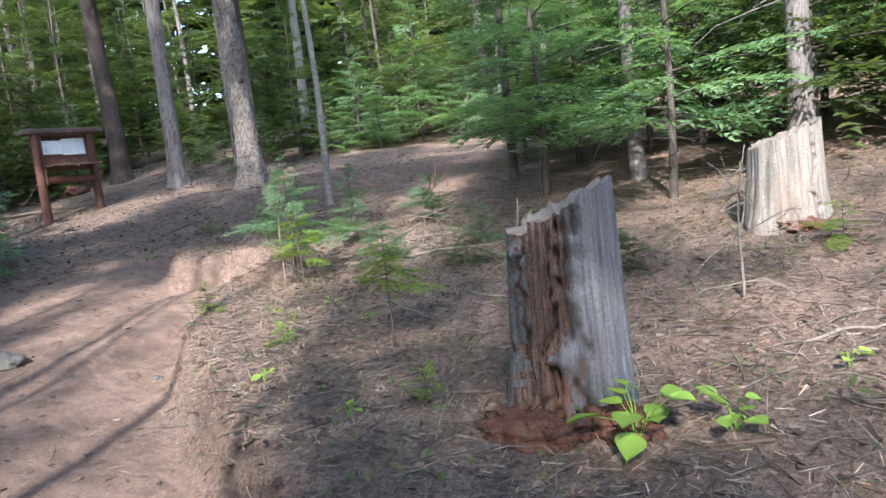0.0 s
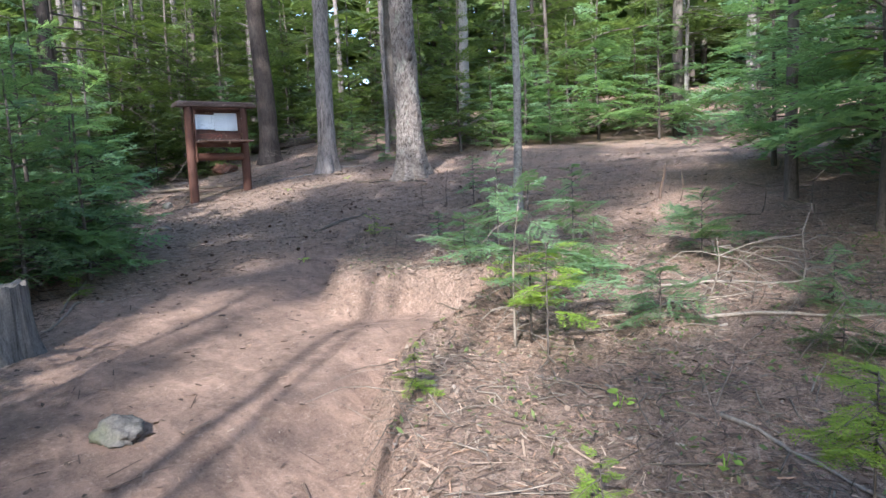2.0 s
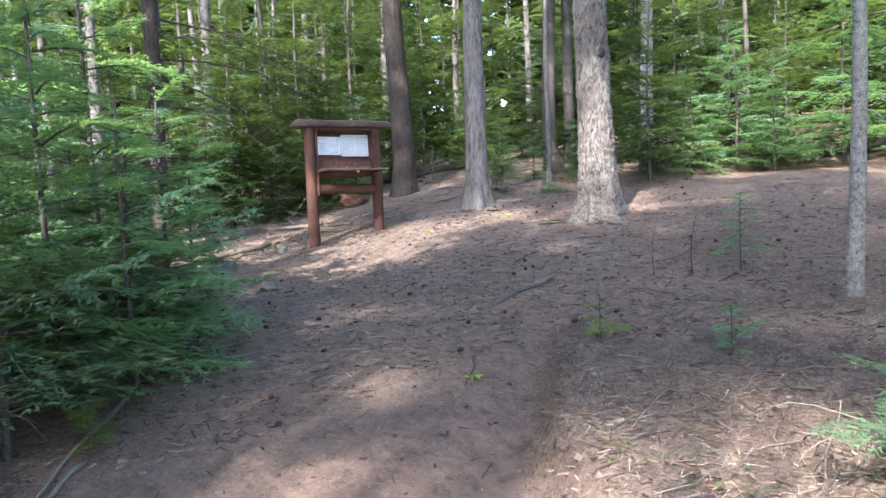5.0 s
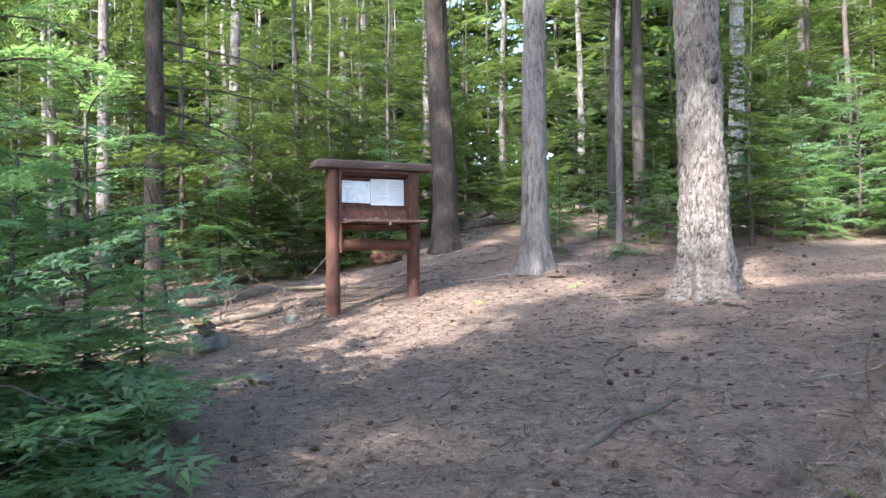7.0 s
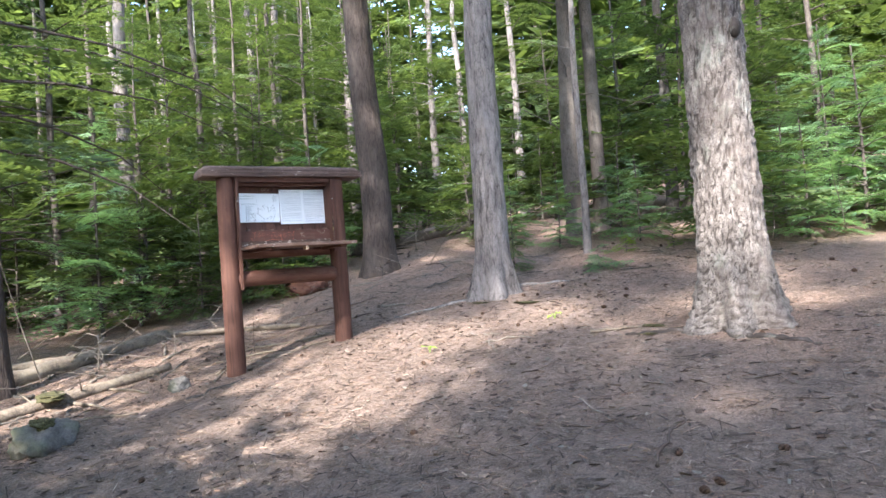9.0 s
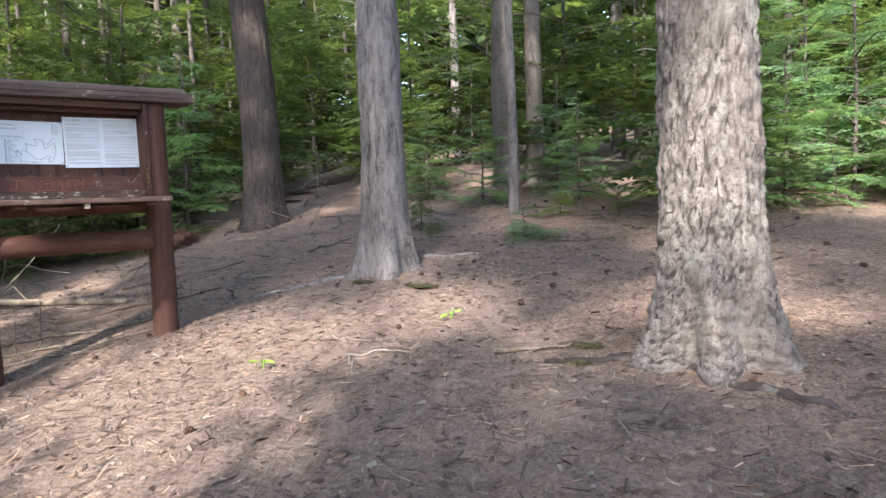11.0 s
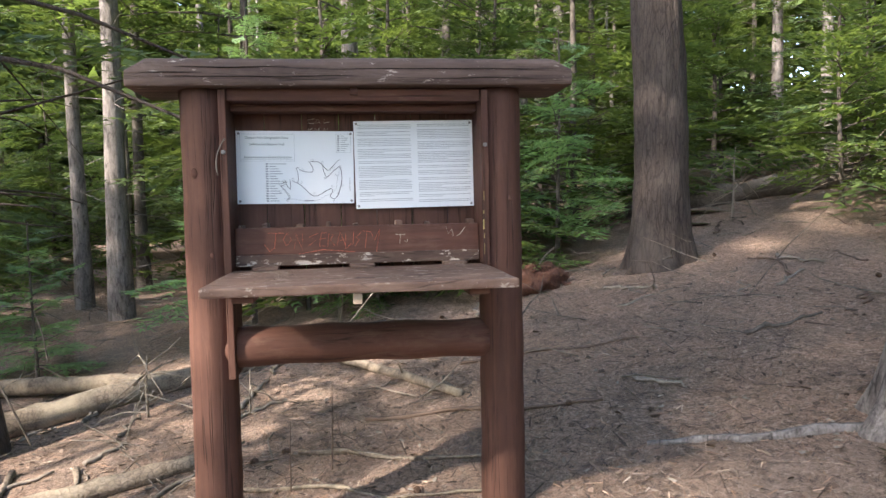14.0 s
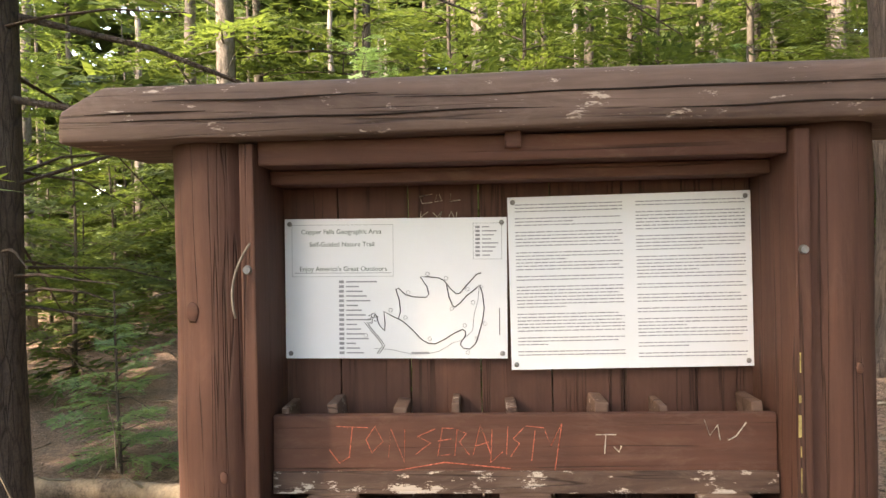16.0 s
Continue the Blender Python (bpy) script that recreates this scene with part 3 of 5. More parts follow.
# ---- the notice board ----
def build_kiosk():
    bx, by, bz = -16.24, 6.96, ground_at(-16.24, 6.96)
    k = thing("notice_board", "brown-painted log notice board with a half-log roof and shelf", "notice board", "", (bx, by, bz))

    def at(x, y, z):
        return (x - bx, y - by, z - bz)

    def plank(name, x0, x1, y0, y1, z0, z1, mat, bevel=0.005, label="", rough=0.0015, parent=k):
        bm = board((x1 - x0, y1 - y0, z1 - z0), at((x0 + x1) / 2, (y0 + y1) / 2, (z0 + z1) / 2), bevel, rough, x0 * 7 + y0 * 3, 6)
        return part(name, bm, mat, parent, label, False)

    for y in (6.373, 7.565):
        g = ground_at(-16.24, y) - 0.15
        n, ring = 44, 40
        pts = [at(-16.235 + 0.004 * noise.noise(Vector((y, i * 0.3, 0))), y + 0.004 * noise.noise(Vector((y, i * 0.3, 4))), g + (3.205 - g) * i / n) for i in range(n + 1)]
        v, f = pipe(pts, [0.089 + 0.006 * (1 - i / n) for i in range(n + 1)], ring, True)
        v = np.array(v)
        c = np.repeat(np.array(pts), ring, 0)
        for i in range(len(v)):
            w = math.atan2(v[i, 1] - c[i, 1], v[i, 0] - c[i, 0])
            crack = sum(math.exp(-((w - a) / 0.045) ** 2) * (0.6 + 0.4 * noise.noise(Vector((a, v[i, 2] * 2, y)))) for a in (-0.35, 0.28, 0.75, -1.3))
            q = 1 - 0.05 * crack + 0.012 * noise.noise(Vector((math.cos(w) * 3, math.sin(w) * 3, v[i, 2] * 2 + y)))
            v[i, :2] = c[i, :2] + (v[i, :2] - c[i, :2]) * q
        raw("post", v, f, BROWN_UP, k, smooth=True)

    # half-log roof: a flat underside, a rounded top, sloped ends and long cracks
    prof = [(-16.104, 3.20), (-16.0995, 3.2045), (-16.099, 3.23), (-16.100, 3.26), (-16.1035, 3.286), (-16.110, 3.2985),
            (-16.135, 3.309), (-16.21, 3.320), (-16.27, 3.324), (-16.34, 3.318), (-16.40, 3.295), (-16.44, 3.255), (-16.45, 3.22), (-16.445, 3.20), (-16.27, 3.198)]
    ys = [6.1195, 6.12, 6.126, 6.135, 6.15, 6.17] + list(np.linspace(6.19, 7.75, 40)) + [7.78, 7.81, 7.825, 7.834, 7.84, 7.8405]
    v, f = [], []
    for y in ys:
        end = min(y - 6.12, 7.84 - y)
        top = 0.62 + 0.38 * min(1, max(0, end) / 0.07)
        for x, z in prof:
            if y in (ys[0], ys[-1]):
                x, z = -16.27 + (x + 16.27) * 0.01, 3.225 + (z - 3.225) * 0.01
            wob = 0.0025 * noise.noise(Vector((y * 2.2, x * 3, 2)))
            v.append(at(x + wob, y, 3.20 + (z - 3.20) * top + 0.012 * (y - 6.97) * 0.6 + wob))
    n = len(prof)
    for i in range(len(ys) - 1):
        for j in range(n):
            f.append((i * n + j, i * n + (j + 1) % n, (i + 1) * n + (j + 1) % n, (i + 1) * n + j))
    roof = raw("roof", v, f, BROWN_ROOF, k, "weathered half-log roof with flaking paint")
    for i, (a, b, dz) in enumerate(((6.22, 7.05, 0.034), (6.75, 7.78, 0.062), (6.30, 6.72, 0.070), (7.20, 7.70, 0.026), (6.17, 6.40, 0.050))):
        line = [at(-16.0985, y, 3.20 + dz + 0.0072 * (y - 6.97) + 0.004 * noise.noise(Vector((y * 5, i, 0)))) for y in np.linspace(a, b, 24)]
        raw("crack", *pipe(line, [0.0006 + 0.0016 * math.sin(math.pi * q / 23) for q in range(24)], 6, False), CRACK, roof, "dark drying crack")

    ysm = np.linspace(6.44, 7.51, 8)
    for a, b in zip(ysm[:-1], ysm[1:]):
        plank("plank", -16.36, -16.335 + 0.002 * math.sin(a * 40), a + 0.0015, b - 0.0015, 2.44, 3.19, BROWN_UP, 0.0015)
    plank("top_rail", -16.34, -16.155, 6.476, 7.470, 3.148, 3.196, BROWN)
    plank("moulding", -16.33, -16.23, 6.476, 7.470, 3.118, 3.146, BROWN)
    for a, b, low in ((6.446, 6.474, 2.06), (7.472, 7.500, 2.40)):
        plank("jamb", -16.34, -16.135, a, b, low, 3.19, BROWN_UP, 0.004, "jamb with chipped paint")
    tray = plank("tray_front", -16.235, -16.212, 6.477, 7.469, 2.512, 2.652, BROWN, 0.004, "tray front with red scrawl and worn paint")
    plank("trim", -16.212, -16.203, 6.478, 7.468, 2.498, 2.542, WORN_TRIM, 0.003, "trim with paint worn to pale wood", 0.001, tray)
    plank("tray_floor", -16.333, -16.236, 6.477, 7.469, 2.505, 2.52, BROWN, 0.003)
    for i, y in enumerate((6.495, 6.60, 6.725, 6.845, 6.965, 7.13, 7.26, 7.45)):
        bm = board((0.09, 0.016 + 0.006 * (i % 3), 0.135), at(-16.285, y, 2.594 + 0.008 * (i % 2)), 0.004)
        bmesh.ops.rotate(bm, verts=bm.verts, cent=at(-16.285, y, 2.59), matrix=Matrix.Rotation(0.12 * math.sin(i * 2.1), 3, "X"))
        part("divider", bm, SHELFWOOD, k, "worn wood divider")
    shelf = plank("shelf", -16.20, -15.60, 6.462, 7.488, 2.452, 2.484, SHELFWOOD, 0.008, "worn wooden fold-down shelf", 0.003)
    for y in (6.60, 6.98, 7.36):
        plank("hinge_block", -16.215, -16.15, y - 0.05, y + 0.05, 2.4845, 2.499, SHELFWOOD, 0.003, "", 0.001, shelf)
    plank("batten", -16.15, -15.66, 6.55, 6.62, 2.425, 2.4515, BROWN, 0.004, "", 0.001, shelf)
    plank("batten", -16.15, -15.66, 7.33, 7.40, 2.425, 2.4515, BROWN, 0.004, "", 0.001, shelf)
    plank("bracket", -15.70, -15.62, 6.94, 6.97, 2.415, 2.4515, BAREWOOD, 0.003, "", 0.001, shelf)
    plank("back_rail", -16.36, -16.25, 6.44, 7.50, 2.37, 2.438, BROWN)

    pts = [at(-16.24, y, 2.165 + 0.004 * math.sin(y * 3)) for y in np.linspace(6.43, 7.50, 24)]
    v, f = pipe(pts, [0.080 + 0.003 * math.sin(i * 0.9) for i in range(24)], 28, True)
    raw("crossbar", v, f, BROWN, k, "round log crossbar", True)

    # scratches worn into the shelf
    rnd = random.Random(31)
    for i in range(26):
        y, x, a, n = rnd.uniform(6.52, 7.40), rnd.uniform(-16.1, -15.68), rnd.uniform(0, 3.1), rnd.uniform(0.04, 0.16)
        pts = [at(min(-15.61, max(-16.19, x + math.sin(a) * n * q)), min(7.48, max(6.47, y + math.cos(a) * n * q + 0.02 * math.sin(q * 3 + i))), 2.4842) for q in (-1, -0.4, 0.2, 1)]
        raw("scratch", *pipe(pts, [0.0003, 0.0009, 0.0007, 0.0003], 4, False), SHELF_SCRATCH, shelf)

    # marks on the boards
    def scrawl(name, strokes, x, mat, r=0.0022, parent=tray):
        for s in strokes:
            raw(name, *pipe([at(x, a, b) for a, b in s], [r * (0.7 + 0.5 * ((i * 7) % 5) / 5) for i in range(len(s))], 4, False), mat, parent)

    y0, z0 = 6.59, 2.575
    letters = [[(0.0, 0.01), (0.02, -0.02), (0.05, -0.01), (0.055, 0.055)], [(0.02, 0.058), (0.085, 0.055)],
               [(0.10, 0.0), (0.085, 0.03), (0.10, 0.055), (0.118, 0.03), (0.10, 0.0)], [(0.13, -0.01), (0.135, 0.05), (0.165, -0.015), (0.17, 0.05)],
               [(0.235, 0.055), (0.195, 0.04), (0.225, 0.02), (0.19, 0.0)], [(0.25, 0.055), (0.245, 0.0), (0.275, 0.0)], [(0.245, 0.03), (0.27, 0.03)], [(0.25, 0.055), (0.28, 0.057)],
               [(0.285, 0.0), (0.285, 0.055), (0.31, 0.04), (0.288, 0.028), (0.315, -0.002)], [(0.32, 0.0), (0.34, 0.058), (0.355, 0.0)], [(0.325, 0.02), (0.352, 0.022)],
               [(0.365, 0.055), (0.362, -0.015), (0.385, 0.0)], [(0.395, 0.055), (0.39, -0.005)], [(0.43, 0.05), (0.405, 0.035), (0.425, 0.018), (0.40, -0.005)],
               [(0.435, 0.055), (0.475, 0.05)], [(0.455, 0.052), (0.445, -0.012)], [(0.475, 0.045), (0.49, 0.02), (0.515, 0.058), (0.497, -0.045)],
               [(0.06, -0.05), (0.16, -0.03), (0.26, -0.022), (0.40, -0.03)]]
    scrawl("red_scrawl", [[(y0 + a * 0.9 + 0.004 * math.sin(b * 300 + a * 40), z0 + b * 0.95 + 0.004 * math.sin(a * 150)) for a, b in s] for s in letters], -16.2122, RED_CHALK, 0.0013)
    scrawl("pale_scratch", [[(7.12, 2.612), (7.16, 2.612)], [(7.14, 2.612), (7.137, 2.575)], [(7.155, 2.588), (7.165, 2.578), (7.17, 2.59)],
                            [(7.33, 2.64), (7.34, 2.61), (7.355, 2.63), (7.36, 2.60)], [(7.375, 2.60), (7.39, 2.608), (7.41, 2.635)]], -16.2115, WHITE_SCRATCH, 0.0014)
    scrawl("pale_scratch", [[(6.80, 3.10), (6.772, 3.095), (6.778, 3.08), (6.80, 3.082)], [(6.81, 3.098), (6.805, 3.083), (6.82, 3.085), (6.815, 3.1)],
                            [(6.84, 3.10), (6.838, 3.083), (6.86, 3.086)], [(6.775, 3.062), (6.772, 3.04)], [(6.79, 3.062), (6.773, 3.05), (6.79, 3.04)], [(6.80, 3.06), (6.81, 3.05), (6.82, 3.062), (6.812, 3.04)],
                            [(6.83, 3.04), (6.84, 3.062), (6.85, 3.04), (6.852, 3.06)]], -16.3325, WHITE_SCRATCH, 0.0012, k)
    # a pale bent stem caught on the jamb
    v, f = pipe([at(-16.12, 6.46 + 0.035 * (s * s - s) * 4 * 0.5 - 0.02 + 0.03 * s, 2.86 + 0.14 * s) for s in np.linspace(0, 1, 9)], [0.0025] * 9, 6)
    raw("grass_stem", v, f, DEADWOOD, k, "pale dry stem stuck to the post")
    for y in (6.46, 7.486):
        bm = bmesh.new()
        bmesh.ops.create_cone(bm, cap_ends=True, segments=12, radius1=0.009, radius2=0.007, depth=0.008, matrix=Matrix.Translation(at(-16.131, y, 2.95 if y < 7 else 2.97)) @ Matrix.Rotation(math.pi / 2, 4, "Y"))
        part("screw", bm, STEEL, k, "metal screw")
    for y, z, w in ((6.38, 3.03, 0.006), (6.345, 2.87, 0.013), (6.40, 2.55, 0.008), (7.59, 2.75, 0.008)):
        bm = bmesh.new()
        bmesh.ops.create_uvsphere(bm, u_segments=10, v_segments=8, radius=1)
        for v in bm.verts:
            v.co = Vector((v.co.x * 0.0025, v.co.y * w, v.co.z * w * 1.5)) * (1 + 0.25 * noise.noise(v.co * 3))
        bmesh.ops.translate(bm, verts=bm.verts, vec=at(-16.1485, y, z))
        part("knot", bm, BROWN, k, "dark wood knot", True)
    for a, c in ((2.525, 2.572), (2.592, 2.612), (2.628, 2.668), (2.69, 2.704), (2.745, 2.782)):
        plank("paint_streak", -16.1355, -16.1335, 7.4745 + 0.002 * math.sin(a * 90), 7.4785, a, c, YELLOW, 0.0008, "chipped yellowish paint", 0.001)
    bm = board((0.02, 0.03, 0.03), at(-16.145, 6.965, 3.185), 0.003)
    part("roof_block", bm, BROWN, k)
    return k


build_kiosk()


def lettering(text, size, mat, parent, at, name="lettering", align="CENTER", bold=0.0):
    cu = bpy.data.curves.new(name, "FONT")
    cu.body, cu.size, cu.align_x, cu.offset = text, size, align, bold
    tmp = new(name, cu)
    me = bpy.data.meshes.new_from_object(tmp.evaluated_get(bpy.context.evaluated_depsgraph_get()))
    bpy.data.objects.remove(tmp)
    me.materials.append(mat)
    ob = new(name, me)
    ob.parent = parent
    ob.matrix_basis = Matrix.Translation(at)
    return ob


def bars(rows, mat, parent, name, z=0.0012):
    """Flat ink bars on the sheet, rows of x0, x1, y0, y1."""
    v, f = [], []
    for x0, x1, y0, y1 in rows:
        n = len(v)
        v += [(x0, y0, z), (x1, y0, z), (x1, y1, z), (x0, y1, z)]
        f.append((n, n + 1, n + 2, n + 3))
    return raw(name, v, f, mat, parent)


def ink_line(points, mat, parent, name, w=0.0011, z=0.0012):
    v, f = pipe([(a, b, z) for a, b in points], [w] * len(points), 4, False)
    v = [(a, b, z + (c - z) * 0.2) for a, b, c in v]
    return raw(name, v, f, mat, parent)


def sheet(name, label, y0, y1, z0, z1, tilt):
    w, h = y1 - y0, z1 - z0
    ob = new(name)
    m = Matrix(((0, 0, 1, -16.322), (1, 0, 0, (y0 + y1) / 2), (0, 1, 0, (z0 + z1) / 2), (0, 0, 0, 1)))
    ob.matrix_basis = m @ pose(0, 0, 0, 0, 0, tilt)
    tagged(ob, label, "notice", "notices on the board")
    bm = bmesh.new()
    bmesh.ops.create_grid(bm, x_segments=24, y_segments=16, size=0.5)
    for v in bm.verts:
        v.co = Vector((v.co.x * w, v.co.y * h, 0))
    r = bmesh.ops.extrude_face_region(bm, geom=bm.faces[:])
    bmesh.ops.translate(bm, verts=[g for g in r["geom"] if isinstance(g, bmesh.types.BMVert)], vec=(0, 0, -0.002))
    bmesh.ops.recalc_face_normals(bm, faces=bm.faces)
    part("paper", bm, PAPER, ob, "white laminated sheet")
    for sx in (-1, 1):
        for sy in (-1, 1):
            bm = bmesh.new()
            bmesh.ops.create_uvsphere(bm, u_segments=10, v_segments=6, radius=0.0055, matrix=Matrix.Translation((sx * (w / 2 - 0.011), sy * (h / 2 - 0.011), 0.001)) @ Matrix.Diagonal((1, 1, 0.5, 1)))
            part("pin", bm, STEEL, ob, "steel pin", True)
    return ob, w, h


def map_sheet():
    ob, w, h = sheet("trail_map", "white laminated trail map with a looping line", 6.477, 6.957, 2.747, 3.049, -0.6)

    def p(x, y):
        return ((x - 697) / 400 * w, (515 - y) / 245 * h)

    for text, x, y, s in (("Copper Falls Geographic Area", 600, 419, 0.0142), ("Self-Guided Nature Trail", 601, 441, 0.0142), ("Enjoy America's Great Outdoors", 603, 484, 0.0142)):
        lettering(text, s, INK_GREEN, ob, (*p(x, y), 0.0012), bold=0.0001)
    x0, y0 = p(510, 494)
    x1, y1 = p(694, 403)
    t = 0.0008
    bars([(x0, x1, y0, y0 + t), (x0, x1, y1 - t, y1), (x0, x0 + t, y0 + t, y1 - t), (x1 - t, x1, y0 + t, y1 - t), (*[p(a, 0)[0] for a in (515, 690)], p(0, 488)[1], p(0, 487)[1])], INK_GREY, ob, "title_frame")
    loop = [(661, 560), (668, 580), (677, 589), (678, 575), (676, 555), (690, 563), (702, 568), (706, 555), (704, 535), (698, 516), (703, 515), (715, 526), (730, 530), (752, 531), (757, 526), (754, 512), (742, 495),
            (755, 495), (775, 497), (785, 502), (795, 515), (806, 525), (813, 524), (825, 510), (843, 491), (851, 489)]
    ink_line([p(a, b) for a, b in loop], INK, ob, "trail_line")
    back = [(789, 508), (793, 530), (800, 546), (804, 548), (812, 542), (825, 528), (840, 517), (848, 510), (853, 525), (856, 550), (852, 575), (846, 595), (840, 612), (830, 621), (818, 620), (813, 613),
            (816, 606), (822, 598), (822, 590), (817, 587), (805, 592), (785, 604), (768, 612), (755, 611), (742, 603), (730, 590), (712, 574), (702, 568)]
    ink_line([p(a, b) for a, b in back], INK, ob, "trail_line")
    for dx in (0, 4):
        ink_line([p(a + dx, b) for a, b in [(641, 574), (654, 591), (666, 604), (673, 615), (663, 629)]], INK, ob, "road_line", 0.0007)
    ink_line([p(a, b) for a, b in [(847, 514), (845, 535), (838, 560), (835, 588), (818, 605), (800, 610), (775, 625), (755, 629), (725, 630), (690, 622), (658, 620)]], INK_GREY, ob, "river_line", 0.0005)
    for a, b in ((648, 563), (654, 560), (659, 566), (650, 570)):
        ink_line([p(a, b), p(a + 6, b - 3), p(a + 4, b + 6), p(a - 1, b + 5)], INK, ob, "map_symbol", 0.0009)
    ink_line([p(a, b) for a, b in [(883, 550), (883, 596)]], INK, ob, "north_arrow", 0.0007)
    rows = []
    for i in range(16):
        y = 503 + i * 8.3
        a, b = p(595, y + 2.4), p(604, y - 2.4)
        rows.append((a[0], b[0], a[1], b[1]))
        a, b = p(608, y + 1.2), p(624 + (i * 37) % 30 + (40 if i == 0 else 0), y - 1.2)
        rows.append((a[0], b[0], a[1], b[1]))
    for i in range(8):
        a, b = p(841, 411 + i * 7), p(849, 407 + i * 7)
        rows.append((a[0], b[0], a[1], b[1]))
        a, b = p(853, 410 + i * 7), p(866 + (i * 13) % 18, 408 + i * 7)
        rows.append((a[0], b[0], a[1], b[1]))
    x0, y0 = p(837, 465)
    x1, y1 = p(888, 402)
    rows += [(x0, x1, y0, y0 + t), (x0, x1, y1 - t, y1), (x0, x0 + t, y0 + t, y1 - t), (x1 - t, x1, y0 + t, y1 - t)]
    a, b = p(725, 629), p(757, 626)
    rows.append((a[0], b[0], a[1], b[1]))
    bars(rows[:32], INK_GREY, ob, "stop_list", 0.0014)
    bars(rows[32:48], INK_GREY, ob, "symbol_list", 0.0014)
    bars(rows[48:52], INK_GREY, ob, "legend_box", 0.0014)
    bars(rows[52:], INK_GREY, ob, "caption", 0.0014)
    for x, y in ((755, 490), (788, 498), (720, 522), (798, 551), (826, 517), (850, 513), (836, 540), (857, 577), (688, 553), (715, 566), (758, 603), (821, 580), (842, 603), (826, 627), (643, 597)):
        ring = [(p(x, y)[0] + 0.004 * math.cos(q), p(x, y)[1] + 0.004 * math.sin(q)) for q in np.linspace(0, 2 * math.pi, 11)]
        ink_line(ring, INK_GREY, ob, "stop_marker", 0.0005)


def text_sheet():
    ob, w, h = sheet("text_notice", "white laminated sheet with two columns of small print", 6.962, 7.469, 2.722, 3.09, 0.5)
    r = random.Random(4)
    for col, (a, b) in enumerate(((-0.47, -0.025), (0.03, 0.475))):
        rows, y = [], 0.455
        while y > -0.44:
            for k in range(r.randint(2, 7)):
                if y < -0.44:
                    break
                end = b - (0.0 if r.random() < 0.7 else r.uniform(0.0, 0.03))
                if k and r.random() < 0.12:
                    end = a + (b - a) * r.uniform(0.2, 0.7)
                x = a
                while x < end:
                    word = min(end, x + r.uniform(0.012, 0.04))
                    rows.append((x * w, word * w, (y - 0.0030) * h, (y + 0.0030) * h))
                    x = word + 0.0035
                y -= 0.0195
            y -= 0.021
        bars(rows, INK_GREY, ob, "small_print")


map_sheet()
text_sheet()


# ---- stumps ----
def stump(label, x, y, r0, height, seed, mat, slope=(0, 0), hollow=None, flare=0.08, splinter=0.06):
    """A weathered cut stump; hollow: angle, width and depth of the rotten cleft in its side."""
    st = thing("tree_stump", label, "stump", "stumps", (x, y, ground_at(x, y)))
    sides, rows = 120, 60
    v, f, rot = [], [], []
    for i in range(rows + 1):
        s = i / rows
        for k in range(sides):
            w = 2 * math.pi * k / sides
            c, q = math.cos(w), math.sin(w)
            top = height + slope[0] * c * r0 + slope[1] * q * r0 + splinter * noise.noise(Vector((c * 3, q * 3, seed))) + splinter * 0.5 * noise.noise(Vector((c * 14, q * 14, seed)))
            z = -0.2 + s * (top + 0.2)
            rad = r0 * (1.03 - 0.13 * s) + flare * math.exp(-max(0, z) / 0.16) * (0.6 + 0.5 * math.sin(w * 5 + seed))
            rad += 0.022 * noise.noise(Vector((c * 4, q * 4, z * 0.8 + seed))) + 0.011 * noise.noise(Vector((c * 16, q * 16, z * 1.0 + seed)))
            soft = 0.0
            if hollow:
                for angle, width, deep in hollow:
                    d = (w - angle + 0.45 * noise.noise(Vector((z * 4.5, angle, seed))) + 0.2 * noise.noise(Vector((z * 17, angle, seed))) + math.pi) % (2 * math.pi) - math.pi
                    e = math.exp(-(d / width) ** 4)
                    soft = max(soft, e * min(1, deep * 9) + 0.35 * e * noise.noise(Vector((c * 12, q * 12, z * 5))))
                    rad -= e * deep * (0.75 + 0.9 * noise.noise(Vector((c * 9, q * 9, z * 2.2 + seed))) + 0.5 * noise.noise(Vector((c * 26, q * 26, z * 3 + seed))))
            soft += 0.5 * math.exp(-max(0, z) / 0.1) * (0.5 + noise.noise(Vector((c * 3, q * 3, seed + 4))))
            rot.append(soft)
            v.append((rad * c, rad * q, z))
    for i in range(rows):
        for k in range(sides):
            f.append((i * sides + k, i * sides + (k + 1) % sides, (i + 1) * sides + (k + 1) % sides, (i + 1) * sides + k))
    shell = raw("trunk_shell", v, f, mat, st, smooth=True)
    shell.data.materials.append(SPLINTER)
    rot = np.array(rot)
    shell.data.polygons.foreach_set("material_index", (rot[np.array(f)].mean(1) > 0.55).astype(np.int32))
    tv, tf = [], []
    rings = 7
    for i in range(rings + 1):
        for k in range(sides):
            a = v[rows * sides + k]
            s = i / rings
            dip = -0.05 * math.sin(s * math.pi / 2) + 0.02 * noise.noise(Vector((a[0] * 9 * (1 - s), a[1] * 9 * (1 - s), seed))) * (s > 0)
            tv.append((a[0] * (1 - s * 0.98), a[1] * (1 - s * 0.98), a[2] * (1 - s) + height * s + dip))
    for i in range(rings):
        for k in range(sides):
            tf.append((i * sides + k, i * sides + (k + 1) % sides, (i + 1) * sides + (k + 1) % sides, (i + 1) * sides + k))
    raw("cut_top", tv, tf, DEADWOOD, st, "weathered cut top")
    return st


